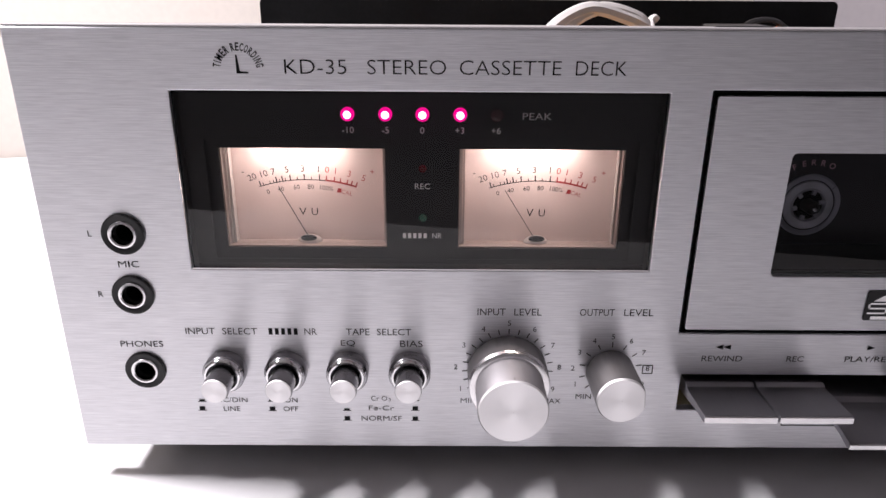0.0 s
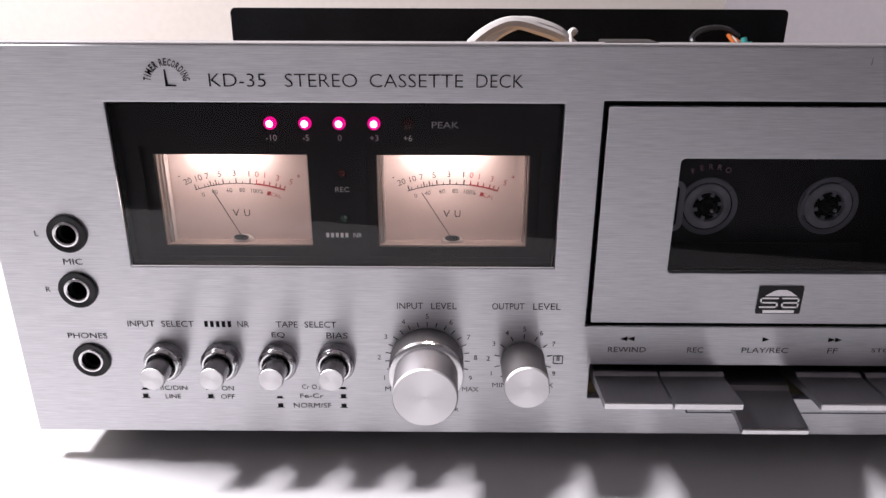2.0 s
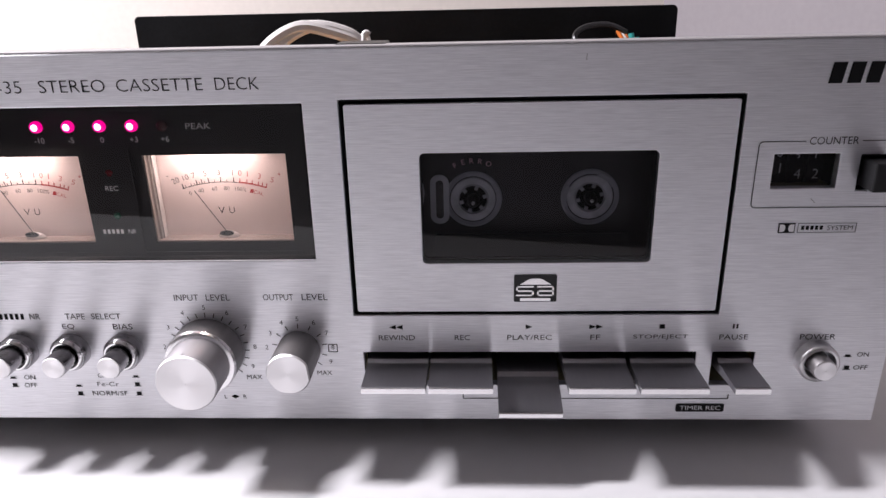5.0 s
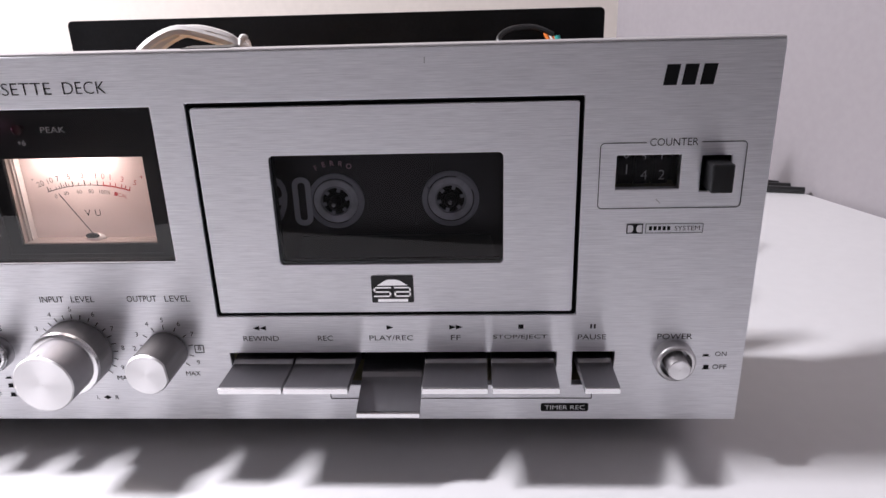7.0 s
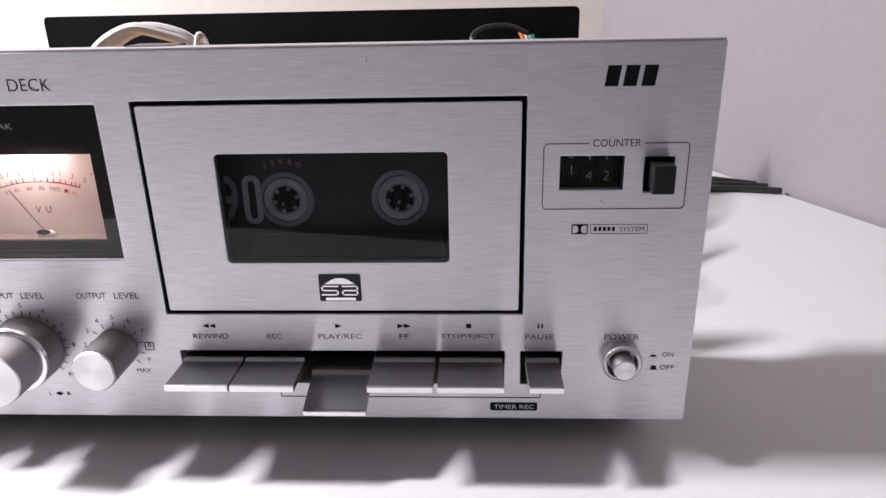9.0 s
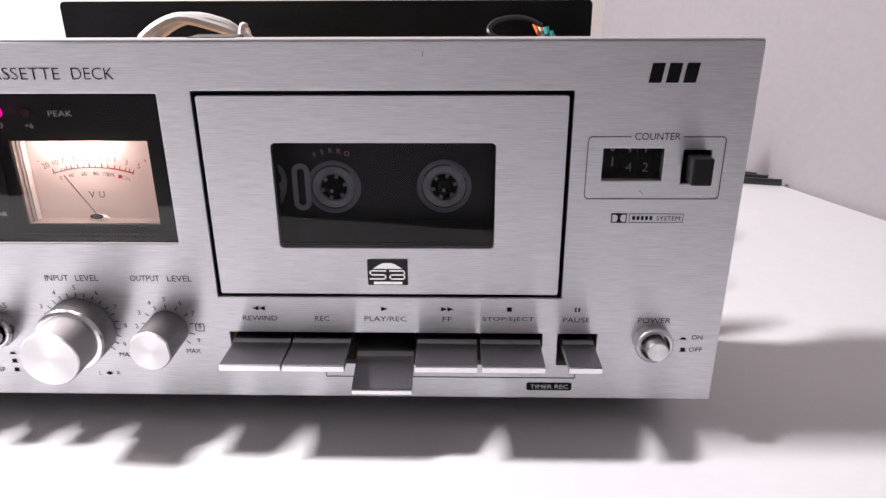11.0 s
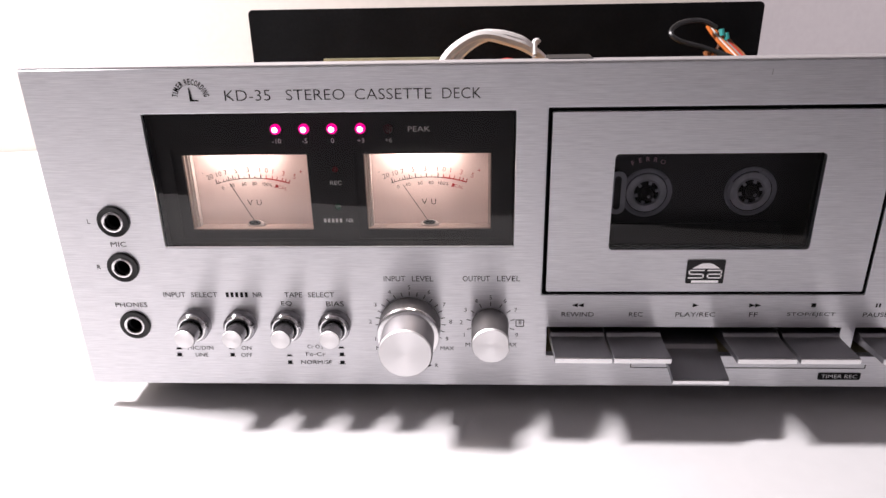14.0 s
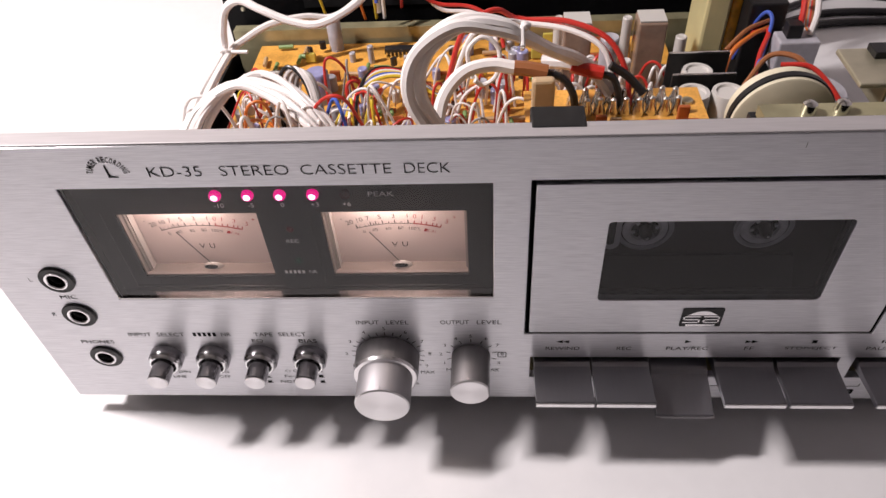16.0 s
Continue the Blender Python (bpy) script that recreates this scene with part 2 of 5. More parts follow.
def holed(x0, x1, z0, z1, y0, y1, holes):
    """An upright plate with rectangular holes (x0, x1, z0, z1)."""
    xs = sorted({x0, x1, *[h[0] for h in holes], *[h[1] for h in holes]})
    zs = sorted({z0, z1, *[h[2] for h in holes], *[h[3] for h in holes]})
    bm, verts = bmesh.new(), {}

    def vert(i, k, y):
        if (i, k, y) not in verts:
            verts[i, k, y] = bm.verts.new((xs[i], y, zs[k]))
        return verts[i, k, y]

    def solid(i, k):
        if not (0 <= i < len(xs) - 1 and 0 <= k < len(zs) - 1):
            return False
        cx, cz = (xs[i] + xs[i + 1]) / 2, (zs[k] + zs[k + 1]) / 2
        return not any(h[0] < cx < h[1] and h[2] < cz < h[3] for h in holes)

    for i in range(len(xs) - 1):
        for k in range(len(zs) - 1):
            if not solid(i, k):
                continue
            bm.faces.new([vert(a, b, y0) for a, b in ((i, k), (i + 1, k), (i + 1, k + 1), (i, k + 1))])
            bm.faces.new([vert(a, b, y1) for a, b in ((i, k), (i, k + 1), (i + 1, k + 1), (i + 1, k))])
            for di, dk, ends in ((-1, 0, ((i, k), (i, k + 1))), (1, 0, ((i + 1, k + 1), (i + 1, k))), (0, -1, ((i + 1, k), (i, k))), (0, 1, ((i, k + 1), (i + 1, k + 1)))):
                if not solid(i + di, k + dk):
                    (a, b), (c, d) = ends
                    bm.faces.new((vert(a, b, y0), vert(c, d, y0), vert(c, d, y1), vert(a, b, y1)))
    return bm


def sheet(x0, x1, y, z0, z1):
    """One clear sheet that faces the front."""
    bm = bmesh.new()
    bm.faces.new([bm.verts.new(p) for p in ((x0, y, z0), (x1, y, z0), (x1, y, z1), (x0, y, z1))])
    return bm


LETTERS = {}


def letters(words, thin=0.0):
    if (words, thin) not in LETTERS:
        cu = bpy.data.curves.new("lettering", "FONT")
        cu.body, cu.resolution_u, cu.offset = words, 3, thin
        ob = bpy.data.objects.new("lettering", cu)
        me = bpy.data.meshes.new_from_object(ob)
        bpy.data.objects.remove(ob)
        co = np.array([v.co[:2] for v in me.vertices])
        LETTERS[words, thin] = (me, co.min(axis=0), co.max(axis=0))
    return LETTERS[words, thin]


def text(words, x0, x1, z, h, mat, parent, y=-0.00015, thin=-0.004, turn=0.0, slant=0.0, label=""):
    """Words on an upright face, from x0 to x1 (x1 None: x0 is the middle), standing on z, h high."""
    src, lo, hi = letters(words, thin)
    me = src.copy()
    sz = h / (hi[1] - lo[1])
    sx = (x1 - x0) / (hi[0] - lo[0]) if x1 is not None else sz
    left = x0 if x1 is not None else x0 - sx * (hi[0] - lo[0]) / 2
    mid = Vector((left + sx * (hi[0] - lo[0]) / 2, z + h / 2))
    ca, sa = math.cos(radians(turn)), math.sin(radians(turn))
    for v in me.vertices:
        u, w = left + sx * (v.co.x - lo[0]) - mid.x, sz * (v.co.y - lo[1]) - h / 2
        u += slant * w
        v.co = (mid.x + u * ca - w * sa, y, mid.y + u * sa + w * ca)
    me.materials.clear()
    return shape("lettering", me, mat, parent, label)


def mark(points, mat, parent, y=-0.00015, name="printed_mark"):
    """A flat printed shape of (x, z) points."""
    bm = bmesh.new()
    bm.faces.new([bm.verts.new((x, y, z)) for x, z in points])
    return part(name, bm, mat, parent)


def line(x0, z0, x1, z1, w, mat, parent, y=-0.00015, name="printed_line"):
    d = Vector((x1 - x0, z1 - z0)).normalized() * w / 2
    return mark([(x0 - d.y, z0 + d.x), (x0 + d.y, z0 - d.x), (x1 + d.y, z1 - d.x), (x1 - d.y, z1 + d.x)], mat, parent, y, name)


# ---- room ----
TOP = 0.007  # table top
FLOOR_Z, CEIL_Z = TOP - 0.74, TOP + 1.7
CORNER = Vector((0.275, 0.636))
BACK_L = Vector((-1.9, 0.636 - 0.1837 * 2.175))
RIGHT_F = Vector((0.275 + 0.449 * 2.4, 0.636 - 2.4))
FRONT_L = Vector((-1.9, 0.636 - 2.4))


def wall(name, a, b, mat, label):
    d = (b - a).normalized()
    out = Vector((-d.y, d.x)) * 0.1
    part_ = part(name, prism([tuple(a), tuple(b), tuple(b + out), tuple(a + out)], FLOOR_Z, CEIL_Z), mat)
    return tagged(part_, label, "wall", kind="structure")


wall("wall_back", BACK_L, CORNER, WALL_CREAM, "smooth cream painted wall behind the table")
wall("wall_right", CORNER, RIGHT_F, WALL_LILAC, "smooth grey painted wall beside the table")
# Walls out of view, set close enough to bounce lamp light back.
wall("wall_front", RIGHT_F, FRONT_L, WALL_FAR, "unseen pale bluish wall across the room, added to bounce light")
wall("wall_left", FRONT_L, BACK_L, WALL_LEFT, "unseen pale wall beyond the lamp, added to bounce light")
SHELL = [tuple(BACK_L), tuple(FRONT_L), tuple(RIGHT_F), tuple(CORNER)]
tagged(part("floor", prism(SHELL, FLOOR_Z - 0.05, FLOOR_Z), FLOOR), "brown oak boarded floor under the table", "floor", kind="structure")
tagged(part("ceiling", prism(SHELL, CEIL_Z, CEIL_Z + 0.05), CEILING), "unseen white ceiling of the room, kept pale to bounce light", "ceiling", kind="structure")

table = tagged(empty("table", (0, 0, FLOOR_Z)), "white laminate table pushed into the room's corner", "table")
gap = 0.002
tt = [(-1.15, 0.636 - 0.1837 * 1.425 - gap), (-1.15, -0.495), (0.618 - gap, -0.142), (0.275 - gap, 0.636 - gap)]
part("tabletop", prism(tt, TOP - 0.03, TOP), TABLE_WHITE, table, "white laminate top", 0.002)
for lx, ly in ((-1.08, 0.31), (-1.08, -0.42), (0.52, -0.10), (0.2, 0.55)):
    part("leg", box(lx - 0.025, lx + 0.025, ly - 0.025, ly + 0.025, FLOOR_Z, TOP - 0.03), TABLE_WHITE, table)

# ---- cassette deck: front ----
deck = tagged(empty("cassette_deck", (0, 0.16, TOP)), "silver cassette deck with its top cover off, on a white table", "cassette deck")
PX, PZ0, PZ1 = 0.21, 0.02, 0.17
BEZEL = (-0.164, -0.0095, 0.0915, 0.151)
DOOR = (0.0035, 0.1448, 0.068, 0.152)
JACKS = ((-0.185, 0.104), (-0.185, 0.082), (-0.185, 0.0525))
holes = [BEZEL, DOOR, (0.0065, 0.1378, 0.0365, 0.0515), (0.1443, 0.1605, 0.0365, 0.0515), (0.157, 0.1797, 0.118, 0.1305), (0.187, 0.1972, 0.117, 0.1300)]
holes += [(x - 0.0045, x + 0.0045, z - 0.0045, z + 0.0045) for x, z in JACKS]
bm = holed(-0.2118, 0.2110, PZ0, PZ1 - 0.0005, 0, 0.004, holes)
panel = part("front_panel", bm, BRUSHED, deck, "brushed aluminium front panel", 0.0004)

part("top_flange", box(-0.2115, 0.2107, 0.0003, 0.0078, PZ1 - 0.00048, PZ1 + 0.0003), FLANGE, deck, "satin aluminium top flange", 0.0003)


def say(words, x0, x1, z, h, mat=None, **more):
    text(words, x0, x1, z, h, mat or INK, panel, **more)


# title line
say("KD-35", -0.1278, -0.1090, 0.1562, 0.0043, thin=-0.013)
say("STEREO", -0.1026, -0.0787, 0.1562, 0.0043, thin=-0.013)
say("CASSETTE", -0.0746, -0.0437, 0.1562, 0.0043, thin=-0.013)
say("DECK", -0.0393, -0.0238, 0.1562, 0.0043, thin=-0.013)
arc = "TIMER RECORDING"
arc_room = [{"I": 0.55, "M": 1.5, " ": 0.6}.get(ch, 1.0) for ch in arc]
for i, ch in enumerate(arc):
    if ch != " ":
        a = 176 - 172 * (sum(arc_room[:i]) + arc_room[i] / 2) / sum(arc_room)
        lx, lw = -0.1417 + 0.0066 * math.cos(radians(a)), {"I": 0.00012, "M": 0.00072}.get(ch, 0.00052)
        say(ch, lx - lw, lx + lw, 0.1575 + 0.0066 * math.sin(radians(a)) - 0.0012, 0.0024, turn=a - 90, thin=0.018)
mark([(-0.1424, 0.1562), (-0.1388, 0.1562), (-0.1388, 0.1567), (-0.1414, 0.1569), (-0.1419, 0.1617), (-0.1424, 0.1617)], INK, panel)
# jacks and selectors
say("L", -0.1962, None, 0.1030, 0.0021)
say("R", -0.1962, None, 0.0810, 0.0021)
say("MIC", -0.1885, -0.1815, 0.0920, 0.0023)
say("PHONES", -0.1925, -0.1775, 0.0617, 0.0023)
SEL = 0.0668
say("INPUT", -0.1690, -0.1588, SEL, 0.0025)
say("SELECT", -0.1562, -0.1440, SEL, 0.0025)
for i in range(5):
    mark([(-0.1400 + 0.0022 * i, SEL), (-0.1400 + 0.0022 * i + 0.0013, SEL), (-0.1400 + 0.0022 * i + 0.0013, SEL + 0.0025), (-0.1400 + 0.0022 * i, SEL + 0.0025)], INK, panel)
say("NR", -0.1275, -0.1232, SEL, 0.0025)
say("TAPE", -0.1130, -0.1048, SEL, 0.0025)
say("SELECT", -0.1022, -0.0902, SEL, 0.0025)
say("EQ", -0.1150, -0.1100, 0.0622, 0.0025)
say("BIAS", -0.0942, -0.0862, 0.0622, 0.0025)


def button_mark(x, z, tall):
    h = 0.0016 if tall else 0.0007
    mark([(x - 0.0015, z - 0.0009), (x + 0.0015, z - 0.0009), (x + 0.0015, z - 0.0006), (x + 0.0010, z - 0.0006), (x + 0.0010, z - 0.0006 + h), (x - 0.0010, z - 0.0006 + h), (x - 0.0010, z - 0.0006), (x - 0.0015, z - 0.0006)], INK, panel)


for x, z, tall in ((-0.1665, 0.040, 0), (-0.1668, 0.0362, 1), (-0.1412, 0.0402, 0), (-0.1412, 0.0362, 1), (-0.1140, 0.0364, 0), (-0.1140, 0.0322, 1), (-0.0890, 0.0408, 0), (-0.0890, 0.0366, 1), (-0.0890, 0.0322, 1), (0.1963, 0.0502, 0), (0.1968, 0.0444, 1)):
    button_mark(x, z, tall)
say("MIC/DIN", -0.1623, -0.1500, 0.0390, 0.0020)
say("LINE", -0.1590, -0.1530, 0.0352, 0.0020)
say("ON", -0.1365, -0.1318, 0.0390, 0.0020)
say("OFF", -0.1372, -0.1318, 0.0352, 0.0020)
say("Cr O", -0.1050, -0.0992, 0.0399, 0.0020)
say("2", -0.0982, None, 0.0397, 0.0013)
say("Fe-Cr", -0.1060, -0.0968, 0.0358, 0.0020)
say("NORM/SF", -0.1088, -0.0940, 0.0313, 0.0021)
# level dials
say("INPUT", -0.0672, -0.0575, 0.0748, 0.0026)
say("LEVEL", -0.0545, -0.0450, 0.0748, 0.0026)
say("OUTPUT", -0.0318, -0.0198, 0.0748, 0.0026)
say("LEVEL", -0.0165, -0.0063, 0.0748, 0.0026)


def dial(cx, cz, r0, r1, rn, names, steps):
    for i in range(steps + 1):
        a = radians(222 - 264 * i / steps)
        line(cx + r0 * math.cos(a), cz + r0 * math.sin(a), cx + r1 * math.cos(a), cz + r1 * math.sin(a), 0.00035, INK, panel)
    for i, s in enumerate(names):
        a = radians(206 - 232 * i / (len(names) - 1))
        say(s, cx + rn * math.cos(a), None, cz + rn * math.sin(a) - 0.0010, 0.0020, thin=-0.004)


dial(-0.0560, 0.0533, 0.0142, 0.0162, 0.0185, [str(i) for i in range(1, 10)], 20)
dial(-0.0193, 0.0533, 0.0092, 0.0112, 0.0134, [str(i) for i in range(1, 10)], 10)
say("MIN", -0.0725, -0.0667, 0.0392, 0.0020)
say("MAX", -0.0425, -0.0362, 0.0392, 0.0020)
say("MIN", -0.0308, -0.0252, 0.0412, 0.0020)
say("MAX", -0.0132, -0.0072, 0.0412, 0.0020)
say("L", -0.0525, None, 0.0300, 0.0018)
say("R", -0.0445, None, 0.0300, 0.0018)
mark([(-0.0502, 0.0309), (-0.0485, 0.0319), (-0.0468, 0.0309), (-0.0485, 0.0299)], INK, panel)
for x0, z0, x1, z1 in ((-0.0077, 0.0519, -0.0042, 0.0519), (-0.0077, 0.0552, -0.0042, 0.0552), (-0.0077, 0.0519, -0.0077, 0.0552), (-0.0042, 0.0519, -0.0042, 0.0552)):
    line(x0, z0, x1, z1, 0.00035, INK, panel)
# transport keys
say("REWIND", 0.0128, 0.0272, 0.0571, 0.0022, slant=0.0)
say("REC", 0.0430, 0.0490, 0.0571, 0.0022)
say("PLAY/REC", 0.0637, 0.0812, 0.0571, 0.0022)
say("FF", 0.0962, 0.1000, 0.0571, 0.0022)
say("STOP/EJECT", 0.1128, 0.1340, 0.0571, 0.0022)
say("PAUSE", 0.1460, 0.1570, 0.0571, 0.0022)
for x, way in ((0.0185, -1), (0.0212, -1), (0.0721, 1), (0.0969, 1), (0.0995, 1)):
    mark([(x - 0.0013 * way, 0.0618), (x + 0.0014 * way, 0.0628), (x - 0.0013 * way, 0.0638)], INK, panel)
mark([(0.1227, 0.0619), (0.1247, 0.0619), (0.1247, 0.0638), (0.1227, 0.0638)], INK, panel)
for x in (0.1506, 0.1520):
    mark([(x, 0.0619), (x + 0.0007, 0.0619), (x + 0.0007, 0.0638), (x, 0.0638)], INK, panel)
for x0, z0, x1, z1 in ((0.0460, 0.0302, 0.1525, 0.0302), (0.0460, 0.0302, 0.0460, 0.0322), (0.1525, 0.0302, 0.1525, 0.0322)):
    line(x0, z0, x1, z1, 0.0004, INK, panel)
mark(rounded(0.1322, 0.1515, 0.0240, 0.0279, 0.0008), INK, panel)
say("TIMER REC", 0.1338, 0.1500, 0.0250, 0.0019, INK_WHITE, y=-0.0003)
# power, counter and emblems
say("POWER", 0.1768, 0.1902, 0.0570, 0.0024)
say("ON", 0.1998, 0.2042, 0.0494, 0.0020)
say("OFF", 0.1993, 0.2048, 0.0436, 0.0020)
say("COUNTER", 0.1682, 0.1850, 0.1338, 0.0027)
frame_pts = [(0.1670, 0.1350), *rounded(0.1510, 0.2020, 0.1108, 0.1350, 0.0015)[6:], *rounded(0.1510, 0.2020, 0.1108, 0.1350, 0.0015)[:6], (0.1862, 0.1350)]
for a, b in zip(frame_pts, frame_pts[1:]):
    line(*a, *b, 0.0003, INK, panel)
for x0, z0, x1, z1 in ((0.1690, 0.1012, 0.1897, 0.1012), (0.1690, 0.1047, 0.1897, 0.1047), (0.1690, 0.1012, 0.1690, 0.1047), (0.1897, 0.1012, 0.1897, 0.1047)):
    line(x0, z0, x1, z1, 0.0002, INK, panel)
for i in range(5):
    mark([(0.1702 + 0.00165 * i, 0.1022), (0.1713 + 0.00165 * i, 0.1022), (0.1713 + 0.00165 * i, 0.1038), (0.1702 + 0.00165 * i, 0.1038)], INK, panel)
say("SYSTEM", 0.1795, 0.1886, 0.1021, 0.0017)
mark([(0.1620, 0.1010), (0.1680, 0.1010), (0.1680, 0.1049), (0.1620, 0.1049)], INK, panel, name="emblem")
for s in (-1, 1):
    pts = [(0.1650 + s * 0.0026, 0.1015), (0.1650 + s * 0.0026, 0.1044), (0.1650 + s * 0.0014, 0.1044)]
    pts += [(0.1650 + s * (0.0014 - 0.0009 * math.cos(radians(a))), 0.10295 + 0.00145 * math.sin(radians(a))) for a in (60, 30, 0, -30, -60)] + [(0.1650 + s * 0.0014, 0.1015)]
    mark(pts if s < 0 else pts[::-1], INK_WHITE, panel, y=-0.0003, name="emblem")
# maker's emblem as three plain leaning blocks
for x0, x1 in ((0.1710, 0.1756), (0.1772, 0.1818), (0.1834, 0.1880)):
    mark([(x0, 0.1548), (x1, 0.1548), (x1 + 0.0010, 0.1618), (x0 + 0.0010, 0.1618)], INK, panel, name="emblem")
# worn specks on the panel
for x0, z0, x1, z1 in ((0.1718, 0.1142, 0.1735, 0.1125), (0.0895, 0.1640, 0.0896, 0.1662), (-0.118, 0.1697, -0.112, 0.1697)):
    line(x0, z0, x1, z1, 0.00025, KNOB_SIDE, panel, name="scratch")

for x, z in JACKS:
    jack = part("jack_socket", lathe(x, z, [(0.0046, -0.001), (0.0046, 0.0009), (0.0050, 0.0012), (0.0068, 0.0012), (0.0071, 0.0009), (0.0071, 0.0001)], 40, cap=False), BLACK, deck, "black ringed jack socket", smooth=True)
    part("bushing", lathe(x, z, [(0.0035, -0.004), (0.0036, 0.0013), (0.0040, 0.0017), (0.0046, 0.0016), (0.0049, 0.0010)], 40, cap=False), EDGE, jack, "chromed bushing", smooth=True)
    part("sleeve", lathe(x, z, [(0.0036, -0.0004), (0.0033, -0.0010), (0.0032, -0.0016)], 32, cap=False), BLACK, jack, smooth=True)
    part("socket_hole", lathe(x, z, [(0.0032, -0.0016), (0.0031, -0.02)], 32, cap=True), RECESS, jack)

for x in (-0.1562, -0.1346, -0.1128, -0.0908):
    z = 0.053
    knob = part("push_button", lathe(x, z, [(0.0046, 0.002), (0.0046, 0.0144), (0.0042, 0.0149)], 36, cap=False), SMOKE_CHROME, deck, "small chromed push button", smooth=True)
    part("collar", lathe(x, z, [(0.0074, 0.0001), (0.0074, 0.0040), (0.0070, 0.0046), (0.0062, 0.0060), (0.0055, 0.0061), (0.0053, 0.0040)], 40, cap=False), SMOKE_CHROME, knob, "chromed collar", smooth=True)
    part("rim", lathe(x, z, [(0.0069, 0.0048), (0.0066, 0.0057), (0.0061, 0.0062), (0.0055, 0.0062)], 40, cap=False), CHROME, knob, smooth=True)
    part("cap", lathe(x, z, [(0.0045, 0.0148), (0.0043, 0.0151)], 36), SPUN, knob, "bright end face")

x, z = 0.1835, 0.0488
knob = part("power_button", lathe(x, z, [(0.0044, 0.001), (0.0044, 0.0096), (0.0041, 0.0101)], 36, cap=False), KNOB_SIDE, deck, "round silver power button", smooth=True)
part("collar", lathe(x, z, [(0.0079, 0.0001), (0.0079, 0.0044), (0.0075, 0.0054), (0.0069, 0.0058), (0.0061, 0.0056), (0.0057, 0.0049), (0.0054, 0.0010)], 40, cap=False), SPUN, knob, "bright rounded collar", smooth=True)
part("cap", lathe(x, z, [(0.0042, 0.0100), (0.0039, 0.0103), (0.0001, 0.0103)], 36, cap=False), SPUN, knob, "bright end face")


def fluted(x, z, r, d0, d1, n=72, flat=None, cap=None):
    """The side of a knob with fine ribs, or its end face (cap: rows of radius and depth); flat: the angle of a milled flat."""
    bm = bmesh.new()
    rows = []
    for k, d in cap or ((1.0, d0), (1.0, d1)):
        ring_ = []
        for i in range(n):
            a = 2 * math.pi * i / n
            rr = r if cap else r - 0.00003 * (i % 2)
            turn = 0.0 if flat is None else math.cos(a - radians(flat))
            if flat is not None and turn > 0.5 and d > 0.006:
                rr = min(rr, 0.925 * r / turn)
            ring_.append(bm.verts.new((x + k * rr * math.cos(a), -d, z + k * rr * math.sin(a))))
        rows.append(ring_)
    for a, b in zip(rows, rows[1:]):
        for i in range(n):
            j = (i + 1) % n
            bm.faces.new((a[i], a[j], b[j], b[i]))
    return bm


x, z = -0.0562, 0.0529
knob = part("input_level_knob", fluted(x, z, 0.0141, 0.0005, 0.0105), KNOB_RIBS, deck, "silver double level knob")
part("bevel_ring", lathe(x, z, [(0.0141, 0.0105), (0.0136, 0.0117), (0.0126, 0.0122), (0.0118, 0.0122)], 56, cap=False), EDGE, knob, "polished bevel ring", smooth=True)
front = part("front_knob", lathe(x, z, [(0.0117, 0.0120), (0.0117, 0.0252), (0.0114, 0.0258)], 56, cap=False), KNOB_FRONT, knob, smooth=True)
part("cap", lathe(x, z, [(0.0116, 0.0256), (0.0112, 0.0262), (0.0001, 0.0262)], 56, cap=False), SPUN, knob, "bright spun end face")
part("pointer", box(x - 0.00012, x + 0.00012, -0.0256, -0.0240, z + 0.01165, z + 0.0118), KNOB_RIBS, knob)
x = -0.0195
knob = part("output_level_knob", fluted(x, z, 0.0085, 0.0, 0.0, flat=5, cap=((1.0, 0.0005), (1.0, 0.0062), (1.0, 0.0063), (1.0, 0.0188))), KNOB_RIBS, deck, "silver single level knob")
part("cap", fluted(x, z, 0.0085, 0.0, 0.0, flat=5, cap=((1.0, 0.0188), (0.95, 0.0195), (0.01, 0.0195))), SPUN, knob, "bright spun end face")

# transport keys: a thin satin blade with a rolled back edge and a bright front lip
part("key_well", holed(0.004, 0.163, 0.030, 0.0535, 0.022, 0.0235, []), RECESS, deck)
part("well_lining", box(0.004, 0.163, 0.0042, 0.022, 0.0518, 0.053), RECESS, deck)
part("well_floor", box(0.004, 0.163, 0.0042, 0.022, 0.030, 0.0362), ZINC_DULL, deck)


